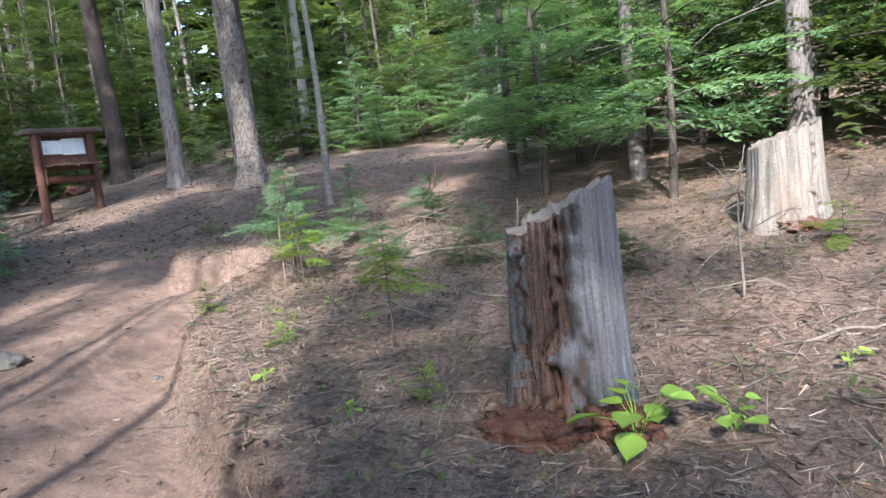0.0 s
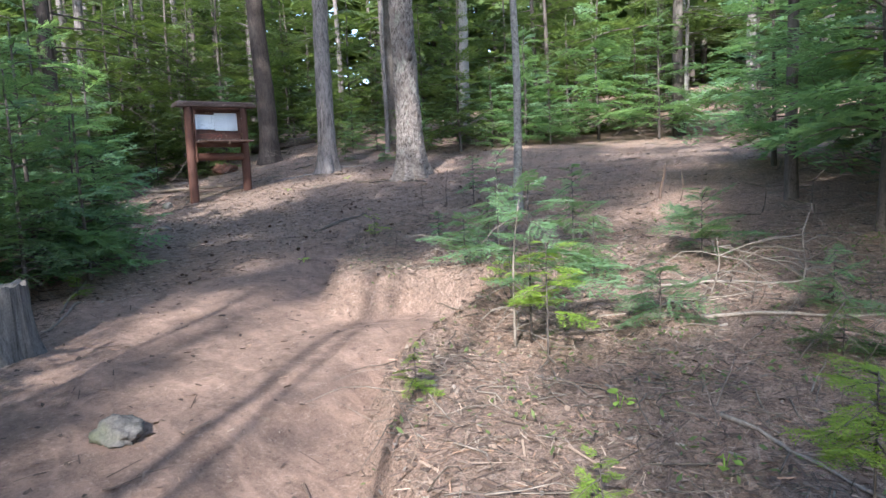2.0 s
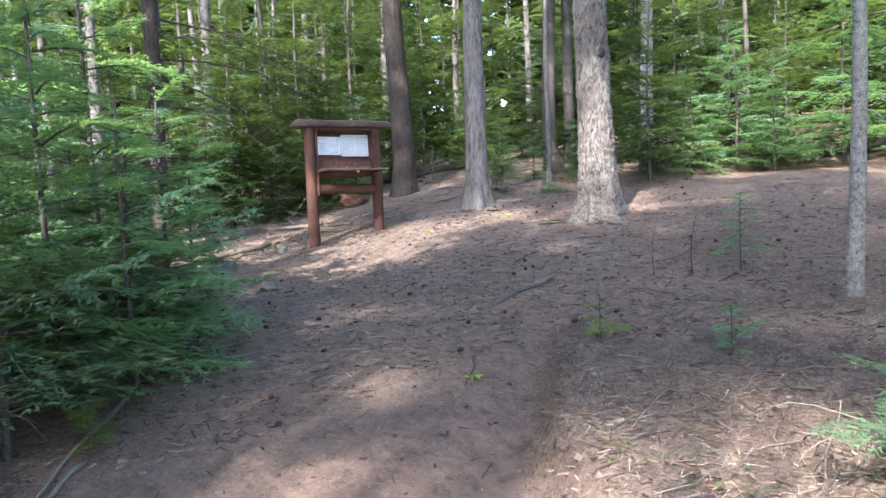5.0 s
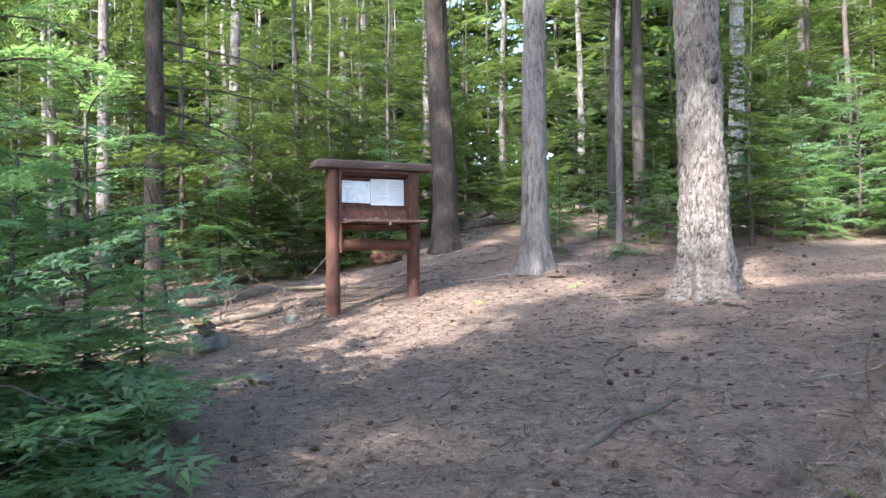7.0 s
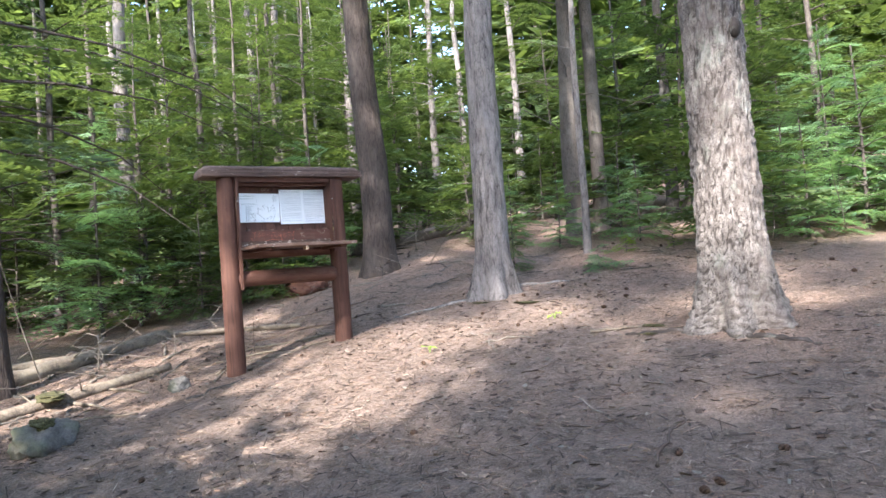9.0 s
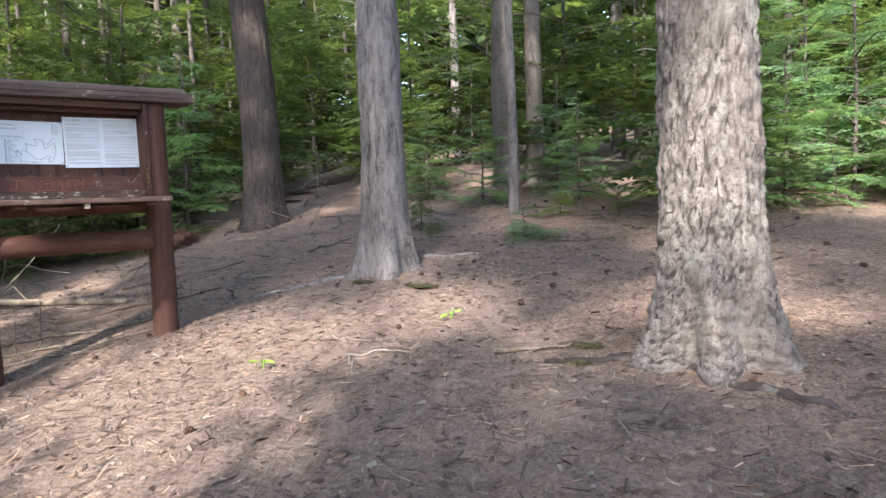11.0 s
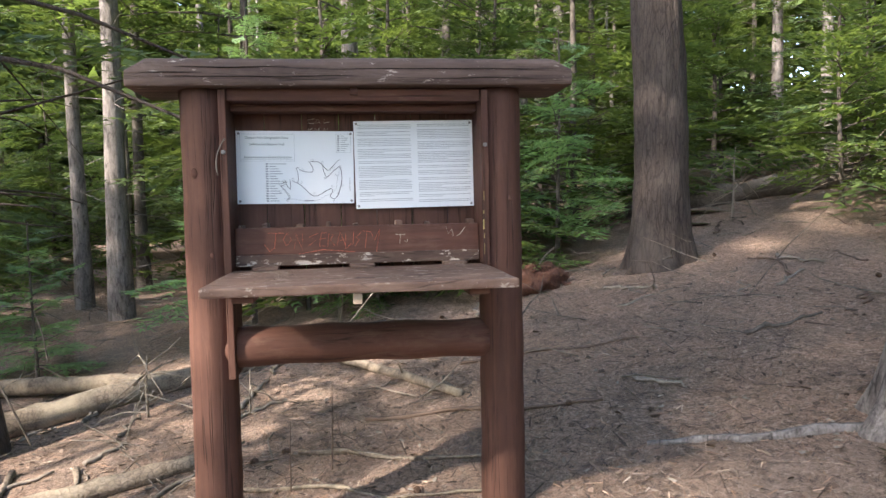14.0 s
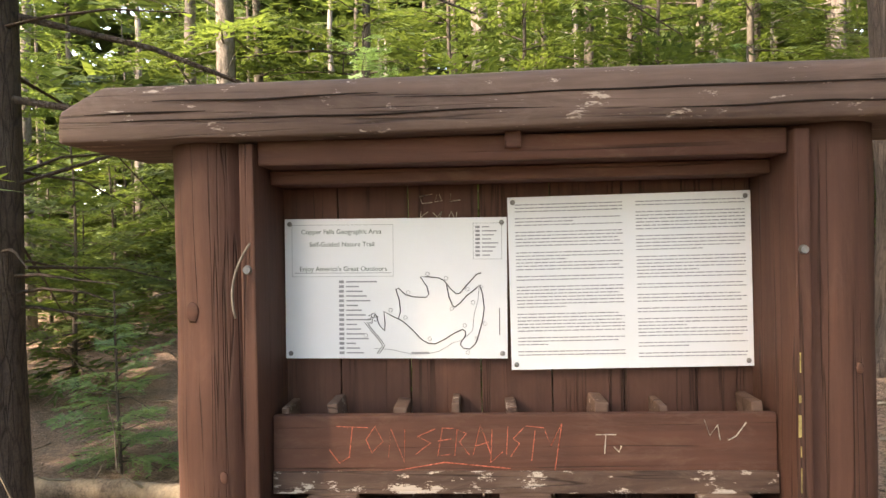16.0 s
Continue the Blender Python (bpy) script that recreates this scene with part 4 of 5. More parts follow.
grey_stump = stump("tall weathered grey stump with a rotten red cleft", -1.36, 2.48, 0.25, 0.86, 2, GREYWOOD, (0.34, 0.20), ((4.55, 0.62, 0.10), (4.0, 0.13, 0.12), (4.75, 0.12, 0.10), (5.45, 0.10, 0.06)), 0.04, 0.05)
pale_stump = stump("pale sunlit weathered stump on the bank", -1.03, 5.1, 0.25, 0.60, 6, PALEWOOD, (0.30, 0.12), ((5.75, 0.07, 0.05),), 0.05, 0.04)
stump("dark grey cut stump beside the trail", -8.45, 1.68, 0.27, 0.56, 9, DARKSTUMP, (0.05, 0.05), ((4.4, 0.2, 0.03),), 0.08, 0.03)


def lump(name, mat, parent, size, at, seed, bumpy=0.35, freq=3.0, label="", smooth=True, level=4):
    bm = bmesh.new()
    bmesh.ops.create_icosphere(bm, subdivisions=level, radius=1)
    for v in bm.verts:
        p = v.co.copy()
        q = 1 + bumpy * noise.noise(p * freq * 0.5 + Vector((seed, 0, 0))) + bumpy * 0.45 * noise.noise(p * freq * 1.7 + Vector((0, seed, 0))) + bumpy * 0.2 * noise.noise(p * freq * 5)
        v.co = Vector((p.x * size[0], p.y * size[1], p.z * size[2])) * q
    bmesh.ops.translate(bm, verts=bm.verts, vec=at)
    return part(name, bm, mat, parent, label, smooth)


lump("rotten_core", SPLINTER, grey_stump, (0.14, 0.14, 0.46), (0, 0, 0.20), 3, 0.25, 6, "crumbling red rotten core")
lump("rotten_foot", ROTTEN, pale_stump, (0.15, 0.12, 0.06), (0.12, -0.18, 0.0), 5, 0.4, 7, "red rotten wood at the foot")


def ground_thing(name, label, category, x, y, group="", dz=0.0):
    return thing(name, label, category, group, (x, y, ground_at(x, y) + dz))


def mound(label, x, y, size, seed):
    ob = ground_thing("rotten_wood_heap", label, "wood debris", x, y)
    lump("crumbled_wood", ROTTEN, ob, size, (0, 0, 0), seed, 0.4, 5)
    r = random.Random(seed)
    for i in range(14):
        a, d = r.uniform(0, 6.3), r.uniform(0.3, 1.1)
        s = r.uniform(0.015, 0.045)
        px, py = math.cos(a) * d * size[0], math.sin(a) * d * size[1]
        bm = board((s * 2.4, s, s * 0.6), (0, 0, 0), s * 0.15)
        piece = part("wood_chunk", bm, ROTTEN, ob)
        piece.matrix_basis = pose(px, py, max(size[2] * math.sqrt(max(0, 1 - d * d)) * 0.9, ground_at(x + px, y + py) - ground_at(x, y)) + s * 0.2, r.uniform(-30, 30), r.uniform(-30, 30), r.uniform(0, 180))
    return ob


mound("heap of crumbled red rotten wood at the stump", -1.42, 2.19, (0.24, 0.14, 0.08), 4)
mound("heap of crumbled red rotten wood by the grey stump", -1.08, 2.33, (0.16, 0.11, 0.09), 7)


# ---- rocks, logs, roots, sticks ----
def rock(label, x, y, size, seed, mossy=False):
    ob = ground_thing("rock", label, "rock", x, y, "trail rocks")
    lump("stone", ROCK, ob, size, (0, 0, size[2] * 0.25), seed, 0.45, 2.6)
    if mossy:
        lump("moss", MOSS, ob, (size[0] * 0.45, size[1] * 0.4, size[2] * 0.35), (size[0] * 0.15, 0, size[2] * 0.95), seed + 1, 0.5, 4, "olive moss patch")
    return ob


rock("half-buried grey rock in the trail", -6.02, 1.86, (0.17, 0.12, 0.075), 1)
rock("mossy grey rock at the clearing's edge", -15.72, 4.66, (0.30, 0.22, 0.17), 2, True)
rock("small pale rock near the notice board", -16.40, 5.86, (0.12, 0.10, 0.09), 3)
rock("flat grey stone in the dirt", -13.8, 4.86, (0.15, 0.11, 0.05), 4)
rock("small pale stone in the trail", -4.74, 2.40, (0.05, 0.035, 0.02), 5)


def draped(x0, y0, x1, y1, n, lift, sway=0.0, seed=0, arch=0.0):
    pts = []
    for i in range(n):
        s = i / (n - 1)
        x = x0 + (x1 - x0) * s + sway * noise.noise(Vector((s * 3, seed, 0)))
        y = y0 + (y1 - y0) * s + sway * noise.noise(Vector((s * 3, seed, 5)))
        pts.append((x, y, ground_at(x, y) + lift + arch * math.sin(s * math.pi) + 0.3 * sway * noise.noise(Vector((s * 6, seed, 8)))))
    return pts


def log(label, x0, y0, x1, y1, r0, r1, mat, seed, lift=0.4, straight=True, mossy=False):
    pts = draped(x0, y0, x1, y1, 30, 0, 0.05, seed)
    if straight:
        za, zb = pts[0][2], pts[-1][2]
        pts = [(p[0], p[1], max(p[2] - 0.3 * r0, za + (zb - za) * i / 29)) for i, p in enumerate(pts)]
    base = Vector(pts[0])
    ob = thing("fallen_log", label, "log", "fallen logs", tuple(base))
    loc = [Vector(p) - base + Vector((0, 0, lift * r0)) for p in pts]
    v, f = pipe(loc, [r0 + (r1 - r0) * i / 29 + 0.15 * r0 * noise.noise(Vector((i * 0.5, seed, 0))) for i in range(30)], 16, True)
    v = [tuple(Vector(p) + noise.noise_vector(Vector(p) * 7 + Vector((seed, 0, 0))) * r0 * 0.22) for p in v]
    raw("log_body", v, f, mat, ob, smooth=True)
    for i in range(4):
        s = loc[4 + i * 6]
        raw("branch_stub", *limb(s, 0.12 + 0.15 * ((i * 37) % 5) / 5, i * 2.1 + seed, 0.7, r0 * 0.16, 0, 5, 0.1, seed + i), mat, ob)
    if mossy:
        lump("moss", MOSS, ob, (0.25, 0.12, r0 * 0.5), tuple(loc[12] + Vector((0, 0, r0 * 0.8))), seed, 0.5, 4, "olive moss patch")
    return ob


log("pale decayed log lying behind the notice board", -20.1, 3.0, -19.2, 5.7, 0.085, 0.07, LOGWOOD, 1)
log("dark mossy fallen log at the slope's edge", -17.0, 4.0, -17.5, 6.0, 0.07, 0.05, LOGWOOD, 2, mossy=True)
log("half-buried fallen log among needles", -18.4, 3.6, -19.6, 6.4, 0.10, 0.09, LOGWOOD, 3)
log("fallen log lying deep among the hemlocks", -22.8, 10.9, -20.8, 13.6, 0.15, 0.12, OLDLOG, 4, 1.1)
log("thin pale log on the needle slope", -20.3, 6.2, -17.6, 7.6, 0.045, 0.03, LOGWOOD, 6)
log("thin fallen log beside the hemlocks", -16.3, 3.9, -14.4, 3.4, 0.06, 0.045, LOGWOOD, 7)


def stick(label, x0, y0, x1, y1, r, seed, mat=None, sway=0.06, arch=0.0, forks=0, name="fallen_stick"):
    pts = draped(x0, y0, x1, y1, 12, r * (0.7 if name == "fallen_stick" else 0.1), sway, seed, arch)
    base = Vector(pts[0])
    ob = thing(name, label, "stick" if name == "fallen_stick" else "root", "sticks on the ground" if name == "fallen_stick" else "", tuple(base))
    raw("shaft", *pipe([Vector(p) - base for p in pts], [r * (1 - 0.55 * i / 11) * (1 + 0.2 * math.sin(i * 2.3 + seed)) for i in range(12)], 6, True), mat or DEADWOOD, ob, smooth=True)
    for i in range(forks):
        s = Vector(pts[4 + 3 * i]) - base
        raw("twig", *limb(s, 0.25, i * 2.2 + seed, 0.25, r * 0.5, 0.2, 5, 0.15, seed + i), mat or DEADWOOD, ob)
    return ob


for x0, y0, x1, y1, r, m in ((-14.85, 8.26, -14.45, 8.36, 0.010, DEADWOOD), (-14.38, 8.11, -14.05, 8.42, 0.011, DEADWOOD), (-14.35, 8.12, -14.02, 7.97, 0.009, DEADWOOD),
                             (-16.95, 6.35, -16.4, 7.5, 0.014, LOGWOOD), (-16.63, 6.45, -16.45, 7.21, 0.013, LOGWOOD), (-17.3, 6.6, -16.7, 7.6, 0.018, LOGWOOD), (-17.6, 7.0, -17.0, 8.3, 0.016, DARKTWIG),
                             (-18.2, 7.7, -17.9, 8.9, 0.013, DARKTWIG), (-11.6, 7.0, -11.9, 7.6, 0.010, DARKTWIG), (-10.3, 7.6, -9.9, 8.4, 0.009, DEADWOOD), (-9.0, 8.2, -8.4, 8.4, 0.010, DEADWOOD),
                             (-12.6, 7.5, -12.1, 7.3, 0.006, DEADWOOD), (-3.6, 3.7, -2.8, 3.4, 0.012, DEADWOOD), (-2.9, 3.9, -2.0, 3.6, 0.014, DEADWOOD), (-4.6, 4.7, -3.2, 5.2, 0.018, DEADWOOD),
                             (-5.0, 5.2, -3.9, 5.6, 0.016, DEADWOOD), (-4.9, 4.6, -4.1, 5.4, 0.010, DEADWOOD), (-1.2, 2.5, -0.8, 2.75, 0.007, DEADWOOD), (-1.25, 2.45, -0.95, 2.15, 0.006, DEADWOOD),
                             (-0.6, 3.2, 0.0, 3.6, 0.010, DEADWOOD), (-13.6, 8.62, -13.25, 8.95, 0.02, LOGWOOD), (-9.6, 5.1, -9.2, 4.8, 0.008, DARKTWIG), (-10.0, 4.0, -9.7, 4.3, 0.007, DARKTWIG), (-11.9, 5.6, -12.3, 6.1, 0.007, DARKTWIG),
                             (-17.8, 5.2, -16.6, 5.6, 0.02, LOGWOOD), (-17.9, 4.8, -16.3, 5.2, 0.025, LOGWOOD), (-16.6, 4.6, -15.9, 5.4, 0.015, LOGWOOD), (-10.9, 2.9, -9.4, 2.3, 0.02, DEADWOOD), (-9.8, 2.6, -8.9, 2.1, 0.016, DEADWOOD)):
    stick("dry fallen stick among pine needles", x0, y0, x1, y1, r, x0 + y1, m)
deb = random.Random(77)
for i in range(34):
    x, y, a, n = deb.uniform(-19.5, -15.9), deb.uniform(4.2, 6.3), deb.gauss(2.75, 0.45), deb.uniform(0.2, 0.75)
    stick("fallen branch on the needle slope", x, y, x + math.cos(a) * n, y + math.sin(a) * n, deb.uniform(0.006, 0.022), i, deb.choice((LOGWOOD, DEADWOOD, OLDLOG)), 0.08)
for i in range(22):
    x, y, a, n = deb.uniform(-20.5, -17.0), deb.uniform(6.8, 12.0), deb.uniform(0, 3.1), deb.uniform(0.2, 0.8)
    stick("fallen branch under the hemlocks", x, y, x + math.cos(a) * n, y + math.sin(a) * n, deb.uniform(0.006, 0.018), i, deb.choice((OLDLOG, DEADWOOD, DARKTWIG)), 0.08)
stick("bent grey root crossing the trail", -10.62, 5.85, -10.72, 6.85, 0.034, 3, OLDLOG, 0.10, 0.01, name="exposed_root")
stick("long shallow root of the grey pine", -16.0, 9.75, -15.35, 10.15, 0.035, 5, BARK_GREY, 0.08, name="exposed_root")
stick("dark root running from the grey pine", -16.0, 9.2, -16.4, 8.3, 0.035, 6, BARK_GREY, 0.08, name="exposed_root")
stick("root at the foot of the scaly pine", -12.4, 8.98, -11.8, 8.95, 0.035, 7, BARK_FLAKE, 0.08, name="exposed_root")
stick("root at the foot of the scaly pine", -12.85, 9.0, -13.25, 8.7, 0.03, 9, BARK_FLAKE, 0.08, name="exposed_root")


# ---- small plants on the bank ----
def fir_sapling(label, x, y, height, reach, bare, count, mat, seed, lean=(0, 0)):
    ob = ground_thing("fir_sapling", label, "sapling", x, y, "fir saplings")
    r = np.random.default_rng(seed)
    pts = [Vector((lean[0] * s * height, lean[1] * s * height, s * height - 0.03)) for s in np.linspace(0, 1, 8)]
    raw("stem", *pipe(pts, [0.009 * (1 - 0.75 * i / 7) * (height ** 0.5) for i in range(8)], 6, True), BARK_THIN, ob)
    rows, wood = [], []
    count = int(count * 1.7)
    for i in range(count):
        s = bare + (1 - bare) * (i + 0.3) / count
        p = (lean[0] * s * height, lean[1] * s * height, s * height - 0.03)
        length = reach * (1.05 - s * 0.7) * r.uniform(0.45, 1.2)
        head = i * 2.4 + r.normal(0, 0.3)
        pitch = r.normal(0.08, 0.3)
        rows.append((p, length, head, pitch, r.normal(0, 0.15)))
        wood.append(limb(p, length * 0.85, head, pitch, 0.0035, 0.15, 3, 0.02, seed + i))
    raw("twig_wood", *join(wood), BARK_THIN, ob)
    raw("needles", *boughs(rows, FRONDS_FINE), mat, ob)
    return ob


for x, y, h, reach, bare, n, m, words in (
        (-4.95, 3.98, 1.0, 0.78, 0.36, 12, NEEDLE_BLUE, "blue-green fir sapling with drooping boughs on the bank"), (-4.72, 3.86, 0.70, 0.46, 0.4, 11, NEEDLE_LIME, "lime-green young fir with sunlit tips"),
        (-2.80, 2.92, 0.66, 0.46, 0.62, 14, NEEDLE_LIME, "bright lime-green young fir on a bare stem"), (-5.8, 4.6, 0.98, 0.42, 0.45, 14, NEEDLE_BLUE, "blue-green fir sapling above the lit needles"),
        (-5.55, 4.45, 0.42, 0.28, 0.3, 8, NEEDLE_LIME, "lime-green low fir sapling on the bank"), (-9.2, 7.65, 0.72, 0.36, 0.35, 12, NEEDLE_BLUE, "slender blue-green fir sapling by the slope"),
        (-4.78, 2.92, 0.26, 0.20, 0.15, 9, NEEDLE_LIME, "small bright fir seedling at the bank's edge"), (-8.8, 5.6, 0.34, 0.24, 0.2, 8, NEEDLE_LIME, "small yellow-green fir seedling"),
        (-8.1, 6.0, 0.36, 0.24, 0.2, 8, NEEDLE_BLUE, "small green fir seedling on the bank"), (-9.98, 2.62, 0.36, 0.26, 0.2, 9, NEEDLE_LIME, "small bright fir seedling beside the trail"),
        (-3.65, 5.15, 0.40, 0.36, 0.2, 10, NEEDLE_BLUE, "low green fir sapling in the brush"), (-2.72, 4.4, 0.40, 0.34, 0.2, 10, NEEDLE_BLUE, "low green fir sapling in the brush"),
        (-6.75, 5.45, 0.62, 0.42, 0.3, 12, NEEDLE_BLUE, "hazy blue-green fir sapling on the bank"), (-6.1, 5.9, 0.8, 0.45, 0.3, 13, NEEDLE_BLUE, "bushy blue-green fir sapling"), (-15.41, 10.74, 0.34, 0.42, 0.15, 10, NEEDLE_BLUE, "low blue-green fir seedling under the pines"),
        (-15.72, 11.62, 0.30, 0.36, 0.2, 9, NEEDLE_LIME, "lime-green fir seedling under the pines"), (-15.27, 12.04, 0.30, 0.34, 0.2, 9, NEEDLE_LIME, "lime-green fir seedling under the pines"),
        (-16.9, 10.6, 0.7, 0.45, 0.15, 12, NEEDLE, "dark green young hemlock beside the grey pine"), (-6.45, 4.85, 0.5, 0.46, 0.2, 13, NEEDLE_BLUE, "hazy low fir sapling among dead twigs"), (-5.4, 5.25, 0.55, 0.5, 0.2, 13, NEEDLE_BLUE, "hazy low fir sapling among dead twigs"), (-4.5, 4.7, 0.45, 0.45, 0.15, 12, NEEDLE_BLUE, "hazy low fir sapling among dead twigs"),
        (-4.9, 6.0, 0.6, 0.55, 0.2, 14, NEEDLE_BLUE, "bushy low fir sapling on the bank"), (-3.4, 4.55, 0.35, 0.4, 0.15, 11, NEEDLE, "low olive fir sapling in the brush"), (-1.9, 4.2, 0.35, 0.4, 0.15, 11, NEEDLE, "low olive fir sapling in the brush"),
        (-2.0, 2.25, 0.22, 0.2, 0.15, 8, NEEDLE_LIME, "small bright fir seedling at the bank's edge"), (-3.55, 2.72, 0.24, 0.22, 0.15, 8, NEEDLE_LIME, "small bright fir seedling at the bank's edge"),
        (-0.62, 4.6, 0.28, 0.26, 0.1, 8, NEEDLE_LIME, "small olive fir seedling by the pale stump")):
    fir_sapling(words, x, y, h, reach, bare, n, m, int(abs(x * 100)))


def broadleaf(label, x, y, leaves, seed, size=0.09):
    ob = ground_thing("broadleaf_plant", label, "plant", x, y, "leafy plants")
    r = random.Random(seed)
    for i in range(leaves):
        tall = min(1.0, size / 0.12) ** 1.5
        a, h, d = i * 2.4 + r.uniform(-0.3, 0.3), tall * r.uniform(0.08, 0.24), tall * r.uniform(0.05, 0.18)
        tip = Vector((math.cos(a) * d, math.sin(a) * d, h))
        raw("stalk", *pipe([(0, 0, -0.02), tuple(tip * 0.5 + Vector((0, 0, 0.04))), tuple(tip)], [0.003, 0.0025, 0.002], 5, False), BROAD, ob)
        bm = bmesh.new()
        bmesh.ops.create_grid(bm, x_segments=8, y_segments=4, size=1)
        s = size * r.uniform(0.6, 1.2)
        for v in bm.verts:
            u, w = (v.co.x + 1) / 2, v.co.y
            wide = 0.42 * math.sin(math.pi * min(1, u ** 0.8)) + 0.015
            v.co = Vector((u * s, w * wide * s, 0.10 * s * abs(w) - 0.35 * s * u * u))
        leaf = part("leaf", bm, BROAD, ob, "", True)
        leaf.matrix_basis = Matrix.Translation(tip) @ pose(0, 0, 0, r.uniform(-20, 20), r.uniform(-35, 5), math.degrees(a))
    return ob


broadleaf("bright yellow-green leafy plant near the stump", -0.98, 2.24, 11, 1, 0.12)
broadleaf("small bright-leaved plant on the bank", -0.68, 2.42, 6, 2, 0.08)
for i, (x, y) in enumerate(((-3.4, 3.3), (-2.2, 1.95), (-3.0, 2.1), (-0.4, 3.0), (-0.25, 3.4), (-4.0, 3.5), (-9.9, 2.0), (-14.3, 8.9), (-14.7, 7.7), (-9.3, 4.9))):
    broadleaf("small green seedling in the needle litter", x, y, 4, 10 + i, 0.05)


def dead_sapling(label, x, y, height, seed, twigs=14, reach=0.3, lean=(0, 0), r0=0.008, mat=None):
    ob = ground_thing("dead_sapling", label, "sapling", x, y, "dead saplings")
    r = random.Random(seed)
    pts = [Vector((lean[0] * s * height + 0.02 * math.sin(s * 5 + seed), lean[1] * s * height, s * height - 0.03)) for s in np.linspace(0, 1, 8)]
    raw("stem", *pipe(pts, [r0 * (1 - 0.7 * i / 7) for i in range(8)], 6, True), mat or DEADWOOD, ob)
    for i in range(twigs):
        s = r.uniform(0.15, 0.95)
        p = pts[int(s * 7)]
        raw("twig", *limb(p, reach * r.uniform(0.4, 1.1), r.uniform(0, 6.3), r.uniform(-0.3, 0.6), r0 * 0.4, r.uniform(0, 0.9), 5, 0.15, seed * 5 + i), mat or DEADWOOD, ob)
    return ob


for x, y, h, n, reach, r0, m in ((-1.0, 3.75, 0.85, 14, 0.30, 0.010, DEADWOOD), (-5.0, 3.86, 0.95, 14, 0.30, 0.010, DEADWOOD), (-5.2, 4.15, 0.5, 10, 0.25, 0.006, DEADWOOD), (-10.2, 2.1, 0.5, 12, 0.45, 0.010, DEADWOOD),
                                 (-9.9, 1.9, 0.4, 8, 0.4, 0.009, DEADWOOD), (-2.75, 4.3, 0.6, 8, 0.3, 0.02, DEADWOOD), (-9.5, 7.38, 0.55, 5, 0.12, 0.008, DARKTWIG), (-9.65, 7.05, 0.45, 4, 0.10, 0.006, DARKTWIG),
                                 (-6.5, 8.1, 0.42, 2, 0.08, 0.02, DARKTWIG), (-6.2, 8.0, 0.40, 1, 0.05, 0.008, DARKTWIG), (-1.3, 5.0, 0.5, 16, 0.25, 0.008, DEADWOOD), (-0.85, 4.55, 0.3, 14, 0.3, 0.006, DEADWOOD),
                                 (-1.15, 2.62, 0.25, 10, 0.22, 0.006, DEADWOOD), (-18.6, 5.4, 0.5, 16, 0.6, 0.012, DEADWOOD), (-18.2, 6.2, 0.35, 10, 0.4, 0.008, DEADWOOD),
                                 (-17.0, 6.8, 0.5, 6, 0.2, 0.006, DARKTWIG), (-16.8, 6.6, 0.4, 6, 0.18, 0.005, DARKTWIG), (-14.2, 12.6, 0.7, 12, 0.4, 0.012, DEADWOOD), (-20.9, 11.4, 0.9, 14, 0.7, 0.015, DEADWOOD), (-21.5, 8.4, 0.8, 14, 0.6, 0.012, DEADWOOD),
                                 (-4.4, 5.2, 0.4, 18, 0.6, 0.008, DEADWOOD), (-4.0, 5.6, 0.4, 18, 0.6, 0.008, DEADWOOD), (-6.9, 4.9, 0.35, 10, 0.25, 0.006, DEADWOOD), (-7.9, 5.2, 0.3, 8, 0.2, 0.005, DARKTWIG)):
    dead_sapling("dead grey twiggy sapling with bare branches" if m is DEADWOOD else "thin dark bare sapling stem", x, y, h, int(abs(x * 77)), n, reach, (0.06, 0.03), r0, m)


def moss_patch(x, y, size, seed):
    ob = ground_thing("moss_patch", "olive-green moss patch on the needles", "moss", x, y, "moss patches")
    lump("moss", MOSS, ob, (size * 0.7, size * 0.5, 0.009), (0, 0, 0), seed, 0.9, 7)


for i, (x, y, s) in enumerate(((-15.15, 9.3, 0.20), (-15.75, 9.1, 0.14), (-13.2, 9.0, 0.12), (-13.1, 8.8, 0.1), (-21.2, 11.0, 0.4), (-21.8, 11.6, 0.35))):
    moss_patch(x, y, s, i)

# the rotten stump behind the board
mound("dark heap of rotten stump wood under hemlock boughs", -20.1, 8.75, (0.42, 0.34, 0.26), 13)


# ---- litter ----
def scatter(count, seed, wide=True):
    """Ground spots, thickest along the trail and the clearing."""
    r = np.random.default_rng(seed)
    out = []
    while len(out) < count:
        x, y = r.uniform(-21, 2.5), r.uniform(-1, 13)
        g = path_gap(x, y)
        if r.random() < math.exp(-(g / 4.0) ** 2):
            out.append((x, y))
    return np.array(out), r


def litter(name, label, count, length, width, mat, seed, lift=0.006, keep=None):
    xy, r = scatter(count, seed)
    if keep is not None:
        xy = np.array([p for p in xy if keep(*p)])
    n = len(xy)
    z = np.array([ground_at(x, y) for x, y in xy])
    a, s = r.uniform(0, 2 * np.pi, n), length * r.uniform(0.5, 1.4, n)
    d = np.stack([np.cos(a), np.sin(a), r.normal(0.05, 0.14, n)], -1) * s[:, None] * 0.5
    w = np.stack([-np.sin(a), np.cos(a), r.normal(0, 0.4, n)], -1) * (width * r.uniform(0.6, 1.4, n))[:, None] * 0.5
    c = np.stack([xy[:, 0], xy[:, 1], z + lift], -1)
    v = np.stack([c - d - w * 0.6, c - d + w * 0.6, c + d + w, c + d - w], 1).reshape(-1, 3)
    f = np.arange(n * 4).reshape(n, 4)
    tagged(raw(name, v, f, mat), label, "litter", kind="stuff")



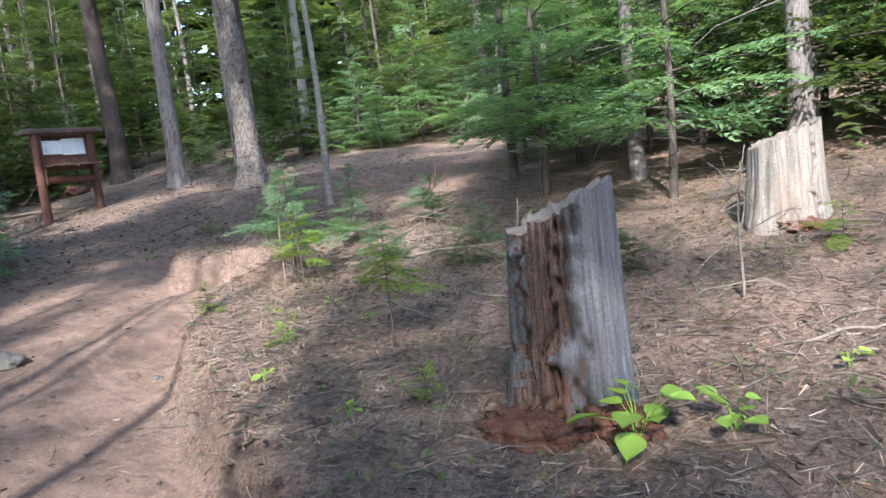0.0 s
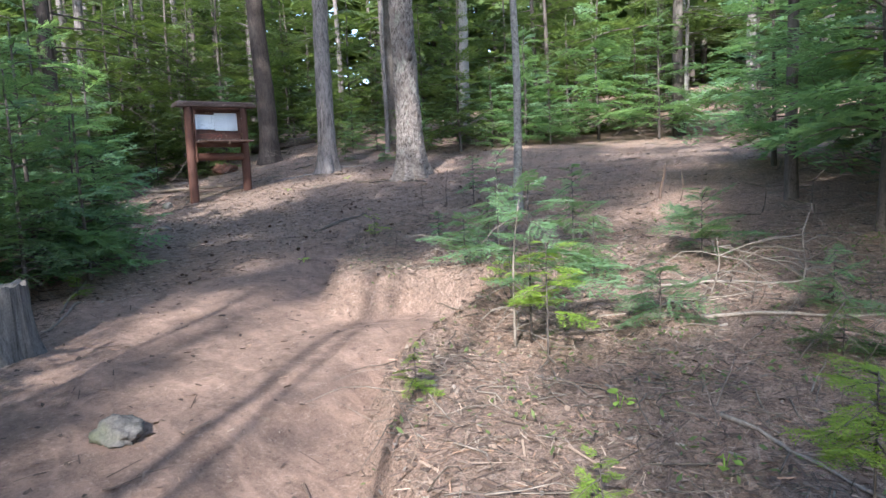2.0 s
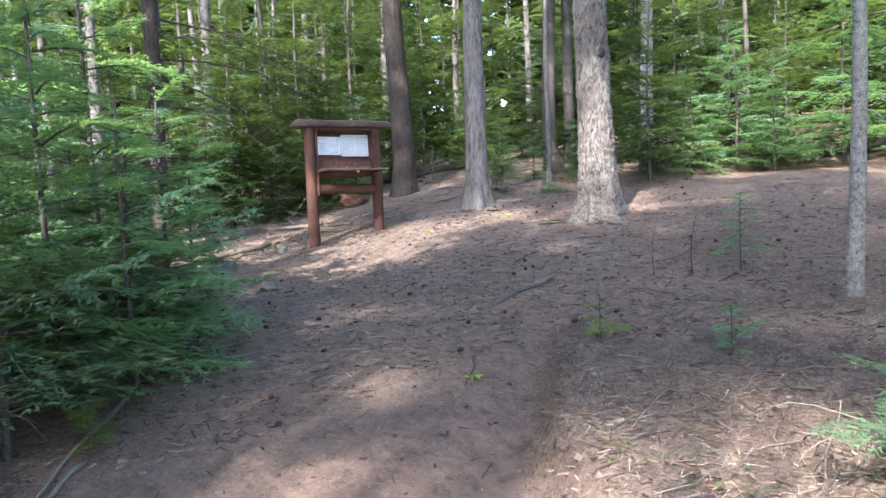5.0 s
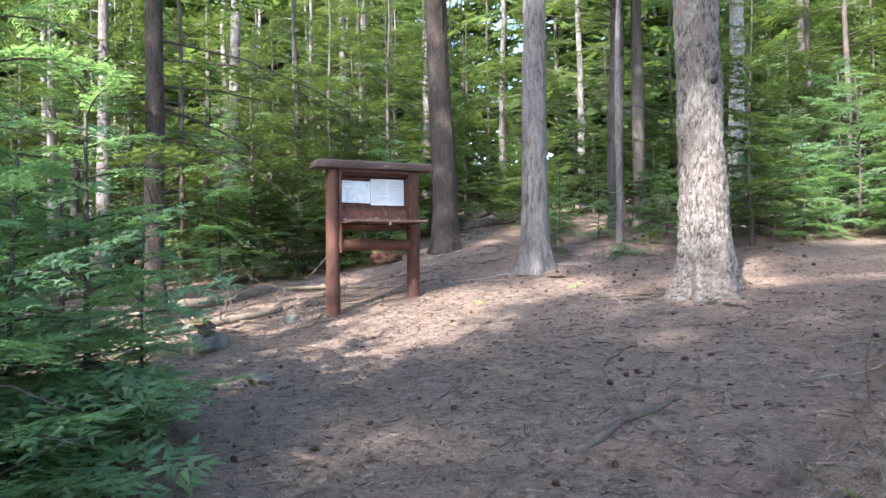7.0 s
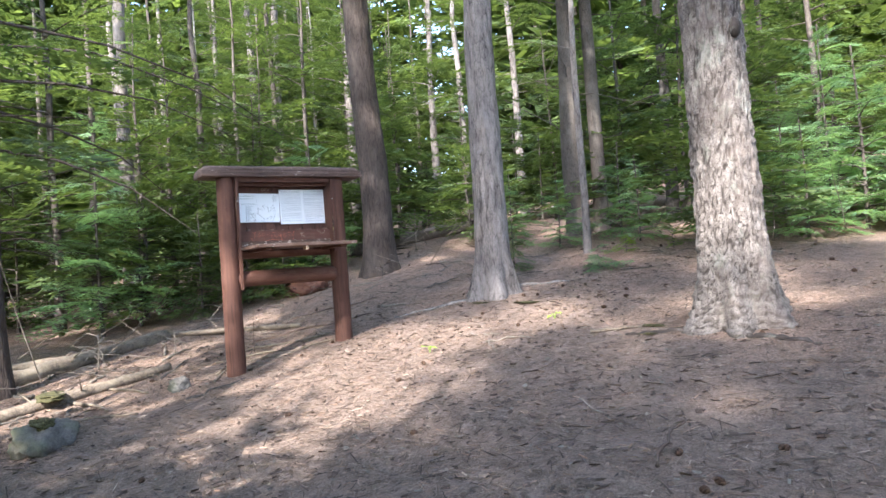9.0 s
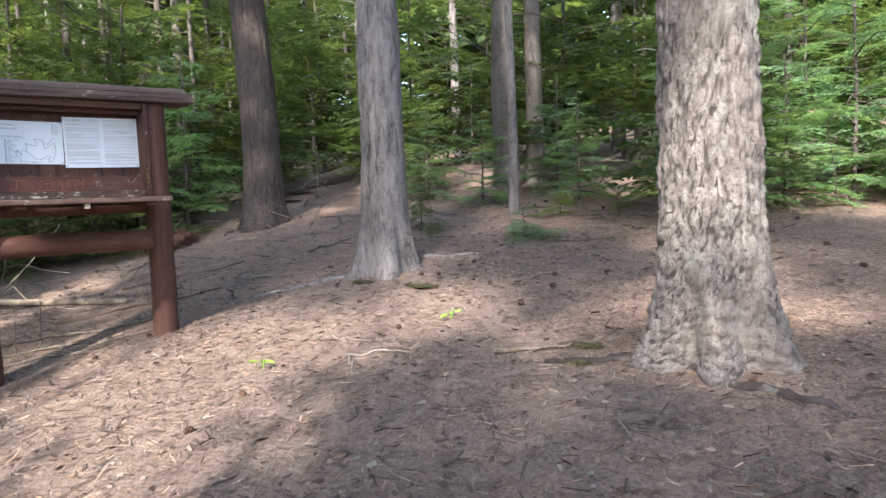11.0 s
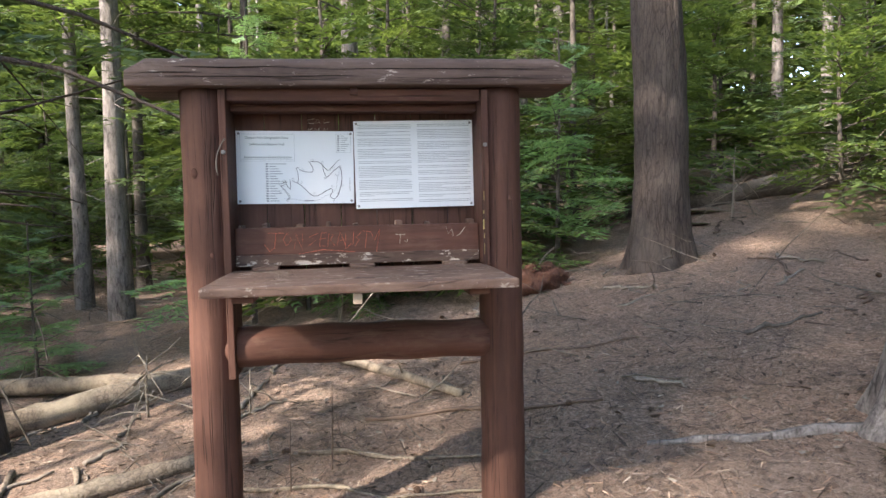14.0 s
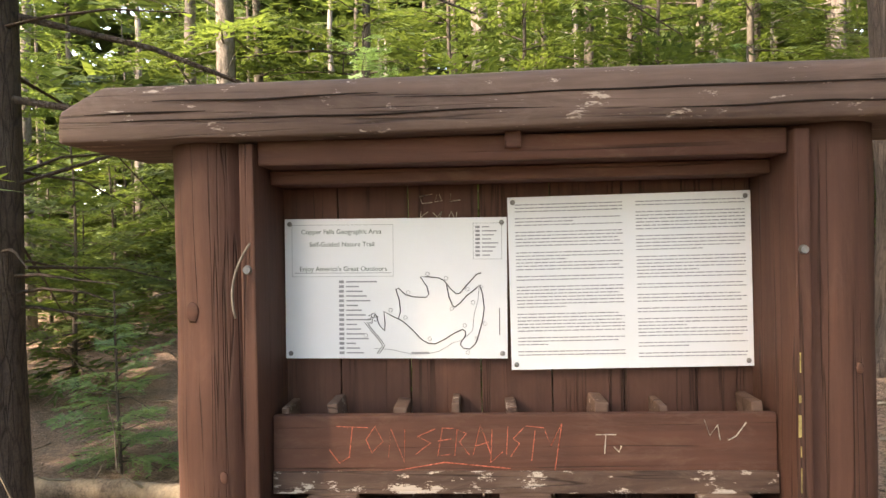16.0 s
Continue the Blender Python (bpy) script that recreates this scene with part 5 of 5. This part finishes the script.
PATH_XY = ((3, -1.5), (0, 0), (-2.2, 0.9), (-4.4, 1.9), (-8.1, 3.6), (-9.4, 4.4), (-11.1, 6.3), (-14.9, 6.9))


def path_gap(x, y):
    best = 99.0
    for (ax, ay), (bx, by) in zip(PATH_XY[:-1], PATH_XY[1:]):
        s = max(0, min(1, ((x - ax) * (bx - ax) + (y - ay) * (by - ay)) / ((bx - ax) ** 2 + (by - ay) ** 2)))
        best = min(best, math.hypot(x - ax - s * (bx - ax), y - ay - s * (by - ay)))
    return best


def on_trail(x, y):
    return x > -9.5 and np.interp(x, LEFT_X, LEFT_Y) + 0.1 < y < np.interp(x, EDGE_X, EDGE_Y) - 0.1


def on_bank(x, y):
    return y > np.interp(x, EDGE_X, EDGE_Y) + 0.1


litter("needle_litter", "fallen brown pine needles on the ground", 38000, 0.065, 0.0038, NEEDLE_DRY, 1, keep=lambda x, y: not on_trail(x, y) or (x * 7.31) % 1 < 0.08)
litter("straw_litter", "pale dry needles and grass bits", 18000, 0.06, 0.0032, STRAW, 2, keep=lambda x, y: not on_trail(x, y))
litter("twig_litter", "small dark twigs on the forest floor", 13000, 0.14, 0.008, DARKTWIG, 3, 0.008, keep=lambda x, y: not on_trail(x, y) or (x * 7.31) % 1 < 0.06)
litter("bark_litter", "dark bark flakes on the forest floor", 26000, 0.042, 0.020, DARKTWIG, 4, 0.006, keep=lambda x, y: (x * 7.31) % 1 < (0.12 if on_trail(x, y) else 0.8 if x < -9.5 else 1.0))
litter("chip_litter", "pale wood chips on the forest floor", 3800, 0.035, 0.015, DEADWOOD, 5, 0.008, keep=lambda x, y: not on_trail(x, y))


def grass(count, seed):
    xy, r = scatter(count * 4, seed)
    xy = np.array([p for p in xy if on_bank(*p) and p[0] > -9.5][:count])
    v, f = [], []
    for x, y in xy:
        z = ground_at(x, y)
        for k in range(9):
            a, h, d = r.uniform(0, 6.3), r.uniform(0.01, 0.06), r.uniform(0.04, 0.12)
            n = len(v)
            px, py = x + r.normal(0, 0.03), y + r.normal(0, 0.03)
            v += [(px - 0.0018 * math.sin(a), py + 0.0018 * math.cos(a), z - 0.01), (px + 0.0018 * math.sin(a), py - 0.0018 * math.cos(a), z - 0.01), (px + d * math.cos(a), py + d * math.sin(a), z + h)]
            f.append((n, n + 1, n + 2))
    tagged(raw("dry_grass", v, f, STRAW), "dry straw-coloured grass tufts on the bank", "grass", kind="stuff")


grass(2200, 8)


def pine_cone(x, y, seed):
    ob = ground_thing("pine_cone", "small dark brown pine cone on the ground", "pine cone", x, y, "fallen pine cones")
    bm = bmesh.new()
    bmesh.ops.create_uvsphere(bm, u_segments=10, v_segments=9, radius=1)
    for i, v in enumerate(bm.verts):
        q = 1 + 0.16 * math.cos(5 * math.atan2(v.co.y, v.co.x) + 9 * v.co.z)
        v.co = Vector((v.co.x * 0.017 * q, v.co.y * 0.017 * q, v.co.z * 0.028))
    bmesh.ops.rotate(bm, verts=bm.verts, cent=(0, 0, 0), matrix=Matrix.Rotation(1.4, 3, "X"))
    bmesh.ops.translate(bm, verts=bm.verts, vec=(0, 0, 0.014))
    part("cone_body", bm, CONE, ob)
    return ob


first_cone = pine_cone(-13.2, 6.6, 0)
cone_spots, cone_rng = scatter(150, 12)
for x, y in cone_spots:
    if x < -8.5:
        copy_thing(first_cone, pose(x, y, ground_at(x, y), 0, 0, cone_rng.uniform(0, 360)))


# ---- the forest ----
def tall_kinds(fronds, seed):
    rows = ((12, 0.12, 2.2, BARK_THIN, 22), (10, 0.075, 1.8, BARK_THIN, 24), (13, 0.15, 4.0, BARK_GREY, 18), (10, 0.055, 2.4, BARK_PALE, 16), (11, 0.10, 2.8, BARK_THIN, 22))
    return [conifer("hemlock_tree" if i in (0, 1) else "pine_tree", "tall slender conifer with dead limbs and green boughs", h, r0, low, 31, 1.9, bark, NEEDLE, fronds, seed + i, dead, 0.3, 0.2, "forest conifers", 0.03)
            for i, (h, r0, low, bark, dead) in enumerate(rows)]


def young_kinds(fronds, seed, mat):
    rows = ((3.0, 0.03, 0.3, 36, 1.0), (4.6, 0.04, 0.5, 40, 1.35), (2.2, 0.022, 0.15, 28, 0.8), (6.0, 0.055, 0.9, 38, 1.6))
    return [conifer("hemlock_tree", "young hemlock with drooping green boughs", h, r0, low, n, reach, BARK_THIN, mat, fronds, seed + i, 6, 0.2, 0.25, "young hemlocks", 0.01, 0.6)
            for i, (h, r0, low, n, reach) in enumerate(rows)]


TALL = tall_kinds(FRONDS_FAR, 40)
BACK = tall_kinds(FRONDS_LONG, 50)
YOUNG = young_kinds(FRONDS_BIG, 60, NEEDLE_BLUE)
YOUNG_FAR = young_kinds(FRONDS_COARSE, 70, NEEDLE)
used = set()


def put_tree(kinds, k, x, y, rz, scale):
    """The first of a kind is planted itself, the next are copies."""
    ob = kinds[k]
    m = pose(x, y, ground_at(x, y) - 0.02, 0, 0, rz)
    if ob.name in used:
        ob = copy_thing(ob, m)
    used.add(ob.name)
    ob.matrix_basis = m @ Matrix.Scale(scale, 4)


# sunlit spots: x, y, height over the ground, radius
SUNLIT = ((-8.7, 3.5, 0, 0.6), (-6.1, 2.3, 0, 0.4), (-6.3, 4.4, 0, 1.0), (-4.5, 3.7, 0, 0.6), (-4.3, 1.8, 0, 0.4), (-2.8, 1.15, 0, 0.5), (-2.7, 2.6, 0, 0.6),
          (-0.8, 3.2, 0, 0.4), (-1.1, 5.2, 0.5, 0.35), (-15.0, 6.6, 0, 0.5), (-14.6, 7.6, 0, 0.4), (-14.2, 9.0, 0, 0.3), (-12.45, 9.1, 1.3, 0.3), (-6.4, 7.4, 0, 0.3),
          (-17.3, 5.0, 0, 0.5), (-19.3, 5.1, 0, 0.3), (-3.6, 8.0, 2.4, 0.5), (-11.6, 2.9, 1.2, 0.7), (-12.8, 3.2, 1.0, 0.5), (-1.8, 7.2, 2.2, 0.5), (-22.5, 4.5, 3.5, 0.7), (-23, 9.0, 4.0, 0.7),
          (-15.85, 6.8, 1.03, 0.2), (-16.14, 6.42, 1.25, 0.1), (-20.4, 8.5, 1.3, 0.4))


SPOT = np.array([(x, y, h, r, ground_at(x, y)) for x, y, h, r in SUNLIT])


def shaded(ob, x, y, scale, spots, full=0.8):
    """Which of the spots a tree here would keep the sun from."""
    low, high, reach = (scale * q for q in CROWN[ob.name])
    gx, gy, h, r, z0 = spots.T
    along = (x - gx) * 0.53 - (y - gy) * 0.85
    z = h + along / 1.31 + z0 - ground_at(x, y)
    wide = r + full * reach * (1 - np.clip((z - low) / (high - low), 0, 1)) ** 0.7
    off = np.abs((x - gx) * 0.85 + (y - gy) * 0.53)
    return (along > 0.6) & (z < high) & (off < np.where(z > low - 0.5, wide, 0.4 * r))


def is_free(x, y, reach):
    left = y < np.interp(x, LEFT_X, LEFT_Y) - 0.9 * reach
    clear = -20.5 < x < -4 and y < 12 and not left
    bank = -7 < x < 3 and y < 6.5 and not left
    hill_path = -13 < x < -3.5 and 7 < y < 14.5
    board_side = -22.0 < x < -15 and 3.0 < y < 12
    return path_gap(x, y) > 1.6 + reach and not (clear or bank or hill_path or board_side)


spots = []
for kinds, count, spacing, reach, (x0, x1, y0, y1) in (
        (BACK, 34, 1.5, 0.4, (-38, -20.5, -6, 20)), (BACK, 14, 1.2, 0.4, (-32, -22, 1, 15)), (YOUNG_FAR, 36, 1.2, 0.4, (-34, -20.5, -5, 19)),
        (BACK, 26, 1.6, 0.4, (-22, 0, 15.5, 28)), (YOUNG_FAR, 24, 1.3, 0.4, (-22, 2, 12, 24)),
        (TALL, 11, 1.5, 0.8, (-22, -7, -9, 2.5)), (YOUNG_FAR, 14, 1.3, 1.0, (-22, -7, -8, 2.5)),
        # TALL at y -12 to -1.2: out-of-view trees added to shade the trail
        (TALL, 20, 1.5, 1.2, (-15, 9, -12, -1.2)), (TALL, 10, 1.8, 1.0, (2, 12, 4, 16)), (YOUNG_FAR, 12, 1.3, 0.8, (-6, 5, 7, 13))):
    done = tries = 0
    while done < count and tries < 4000:
        tries += 1
        x, y = rng.uniform(x0, x1), rng.uniform(y0, y1)
        if not is_free(x, y, reach) or any((x - a) ** 2 + (y - b) ** 2 < spacing ** 2 for a, b in spots):
            continue
        k, turn, scale = int(rng.integers(len(kinds))), rng.uniform(0, 360), rng.uniform(0.8, 1.2)
        if shaded(kinds[k], x, y, scale, SPOT, 0.85).any():
            continue
        spots.append((x, y))
        put_tree(kinds, k, x, y, turn, scale)
        done += 1

# young hemlocks that crowd the trail; the last, unseen, is added to shade its start
for k, x, y, s in ((1, -10.5, 1.5, 0.85), (0, -11.2, 2.5, 1.0), (1, -12.4, 2.9, 0.85), (3, -13.4, 1.9, 0.75), (2, -11.8, 3.1, 0.9), (2, -13.6, 3.3, 0.9), (2, -9.7, 0.8, 0.9), (0, -12.2, 3.45, 0.85), (2, -11.0, 3.0, 1.0), (1, -11.6, 1.8, 1.0), (0, -10.2, 2.2, 0.8), (2, -12.9, 3.8, 0.75),
                   (1, -4.3, 8.6, 1.0), (3, -2.6, 8.6, 0.9), (1, -0.6, 8.0, 0.9), (0, -6.0, 10.0, 1.0), (3, -4.6, 10.6, 1.0), (3, -3.9, 6.9, 0.8), (3, -2.15, 6.1, 0.7), (0, 0.6, 6.9, 0.9), (1, -12.2, 14.9, 0.9), (0, -10.8, 15.3, 1.0), (3, -8.6, 15.6, 0.9),
                   (2, -13.6, 13.8, 1.1), (2, -15.3, 13.1, 0.8), (0, -14.5, 13.5, 0.7), (2, -13.9, 12.9, 0.7), (0, -12.9, 13.9, 0.7), (2, -16.2, 12.5, 0.6), (2, -17.3, 11.9, 0.55), (0, -14.6, 15.0, 1.0), (0, -21.3, 9.4, 0.9), (2, -16.9, 12.9, 0.7), (2, -18.6, 12.0, 0.6), (1, -21.4, 5.8, 0.8), (2, -20.3, 3.9, 0.7), (3, 0.4, -2.4, 0.85)):
    put_tree(YOUNG, k, x, y, rng.uniform(0, 360), s)


# bright young hemlocks behind the notice board
for k, x, y, size in ((2, -20.5, 8.5, 0.85), (0, -20.9, 8.0, 0.8), (2, -20.8, 7.2, 0.8), (1, -22.0, 8.6, 0.8), (0, -21.6, 6.4, 0.9), (1, -22.4, 11.2, 0.7)):
    put_tree(YOUNG_FAR, k, x, y, 63.0 * k + 40 * x, size)


# slender pines added on the sunny side, mostly unseen, to shade trail, clearing and hill
SHADE_PINES = [conifer("pine_tree", "tall thin pine added to cast shade, with a small high crown", h, r0, low, n, reach, BARK_THIN, NEEDLE, FRONDS_FAR, 95 + i, 4, 0.35, 0.2, "tall pines by the trail", 0.03, 0.35)
        for i, (h, r0, low, n, reach) in enumerate(((9, 0.032, 5.2, 28, 0.95), (12, 0.038, 7.6, 32, 1.2), (15, 0.045, 10.0, 38, 1.5), (6.5, 0.026, 3.2, 24, 0.75), (8, 0.026, 4.2, 24, 0.3)))]
cells = np.array([(x, y, 0, 0, ground_at(x, y)) for x in np.arange(-22, 1.5, 0.5) for y in np.arange(-0.5, 13.5, 0.5)
                  if not (-12.5 < x < -9.5 and 6.3 < y < 9) and (path_gap(x, y) < 2.6 or (-13.5 < x < -2 and 3 < y < 13) or (x < -13 and 3.5 < y < 12.5 and (x > -16.5 or (2 * x + 4 * y) % 3 < 1)))])
# points on the large pines' trunks and the notices for the added pines to shade
trunk_cells = [(x, y - 0.2, h, 0, ground_at(x, y)) for x, y, h0 in ((-12.59, 9.2, 2.2), (-15.92, 9.45, 0.6), (-19.72, 9.9, 0.4)) for h in np.arange(h0, 5.5, 0.15)]
trunk_cells += [(-16.25, y, h, 0, ground_at(-16.25, 7.0)) for y in np.arange(6.5, 7.5, 0.1) for h in (1.3, 1.45, 1.6)]
on_trunk = np.arange(len(cells) + len(trunk_cells)) >= len(cells)
cells = np.concatenate([cells, trunk_cells])
open_cells = np.ones(len(cells), bool)
slim_rng = np.random.default_rng(3)
for wanted in (6, 12, 7, 4, 2):
    for i in range(3600):
        x, y = slim_rng.uniform(-20, 8), slim_rng.uniform(-13, 2)
        k, size, turn = 4 if wanted == 2 else int(slim_rng.integers(5)), slim_rng.uniform(0.8, 1.2), slim_rng.uniform(0, 360)
        if path_gap(x, y) < 1.8 or y > np.interp(x, LEFT_X, LEFT_Y) - 0.8 or shaded(SHADE_PINES[k], x, y, size, SPOT, 0.72).any():
            continue
        hit = shaded(SHADE_PINES[k], x, y, size, cells, 0.7) & open_cells
        if (hit & on_trunk if wanted == 6 else hit).sum() >= wanted:
            open_cells &= ~hit
            put_tree(SHADE_PINES, k, x, y, turn, size)


def far_woods():
    """Distant conifers past the last single trees, as one mass."""
    r = np.random.default_rng(5)
    rows, wood = [], []
    for i in range(800):
        a, d = r.uniform(0, 2 * math.pi), r.uniform(24, 46)
        x, y = -14 + d * math.cos(a) * 1.1, 6 + d * math.sin(a)
        z, h = ground_at(x, y), r.uniform(9, 15)
        if (-38 < x < 8 and -14 < y < 24) or x > 6 or y < -16:
            continue
        h = h + 6 if x < -20 or y > 20 else h
        wood.append([np.array(stem(h, 0.14, 0.03, 5, 3, 0.1)[0]) + np.array((x, y, z)), stem(h, 0.14, 0.03, 5, 3, 0.1)[1]])
        for k in range(14):
            s = k / 14
            rows.append(((x, y, z + 0.8 + (h - 0.8) * s), 2.8 * (1 - s) ** 0.4 + 0.5, k * 2.4 + i, r.normal(0, 0.15), r.normal(0, 0.3)))
    tagged(raw("far_trunks", *join(wood), BARK_THIN), "distant conifer trunks in the woods", "woods", kind="stuff")
    tagged(raw("far_woods", *boughs(rows, [frond(1.0, 0.3, 0.34, 0.2, 0.5, 90 + k, 0.9, 0.6) for k in range(3)]), NEEDLE), "distant green conifer woods", "woods", kind="stuff")


far_woods()



def brush():
    """Dead grey twigs and fallen branches under the trees."""
    r = np.random.default_rng(21)
    chunks = []
    while len(chunks) < 2200:
        x, y = r.uniform(-27, 1), r.uniform(-4, 17)
        left = y < np.interp(x, LEFT_X, LEFT_Y) - 0.7
        if not (left or x < -17.2 or y > 10.5 or (x > -6 and y > 6.2)) or path_gap(x, y) < 1.7 or (-13 < x < -6 and y < 13.5 and not left):
            continue
        low = r.random() < 0.55
        z = ground_at(x, y) + (0.01 if low else r.uniform(0, 0.5))
        chunks.append(limb((x, y, z), r.uniform(0.2, 0.8), r.uniform(0, 6.3), r.normal(0.05, 0.08) if low else r.normal(0.25, 0.35), r.uniform(0.003, 0.008), r.uniform(-0.1, 0.2), 3, 0.25, len(chunks)))
    tagged(raw("dead_brush", *join(chunks), TWIGWOOD), "tangle of dead grey branches under the trees", "brush", kind="stuff")


brush()


def bank_twigs():
    """Dead twigs and bent dry stems lying over the bank."""
    r = np.random.default_rng(23)
    chunks = []
    while len(chunks) < 2300:
        x, y = r.uniform(-9.5, 0.6), r.uniform(1.4, 7.0)
        if not on_bank(x, y) or (x < -6.5 and r.random() < 0.15):
            continue
        low = r.random() < 0.7
        chunks.append(limb((x, y, ground_at(x, y) + 0.005), r.uniform(0.12, 0.5) * (1.0 if low else 0.55), r.uniform(0, 6.3), r.normal(0.06, 0.08) if low else r.normal(0.4, 0.3), r.uniform(0.0015, 0.005), r.uniform(-0.05, 0.35), 3, 0.3, len(chunks)))
    tagged(raw("bank_twigs", *join(chunks), TWIGWOOD), "grey dead twigs and stems on the bank", "brush", kind="stuff")


bank_twigs()


def ground_greens():
    """Low creeping greenery: small leaves in loose clumps on the bank."""
    r = np.random.default_rng(29)
    v, f = [], []
    clumps = 0
    while clumps < 420:
        x, y = r.uniform(-9.5, 0.8), r.uniform(1.4, 7.0)
        if not on_bank(x, y) or (x < -6.5 and r.random() < 0.7):
            continue
        clumps += 1
        for k in range(int(r.integers(6, 22))):
            px, py = x + r.normal(0, 0.09), y + r.normal(0, 0.09)
            z = ground_at(px, py) + r.uniform(0.01, 0.10)
            a, size = r.uniform(0, 6.3), r.uniform(0.008, 0.022)
            d = np.array((math.cos(a), math.sin(a), r.normal(0, 0.4))) * size
            w = np.array((-math.sin(a), math.cos(a), r.normal(0, 0.4))) * size * 0.45
            c = np.array((px, py, z))
            n = len(v)
            v += [tuple(c - d), tuple(c + w), tuple(c + d), tuple(c - w)]
            f.append((n, n + 1, n + 2, n + 3))
    tagged(raw("ground_leaves", v, f, BROAD_DULL), "low small-leaved greenery on the bank", "greenery", kind="stuff")


ground_greens()
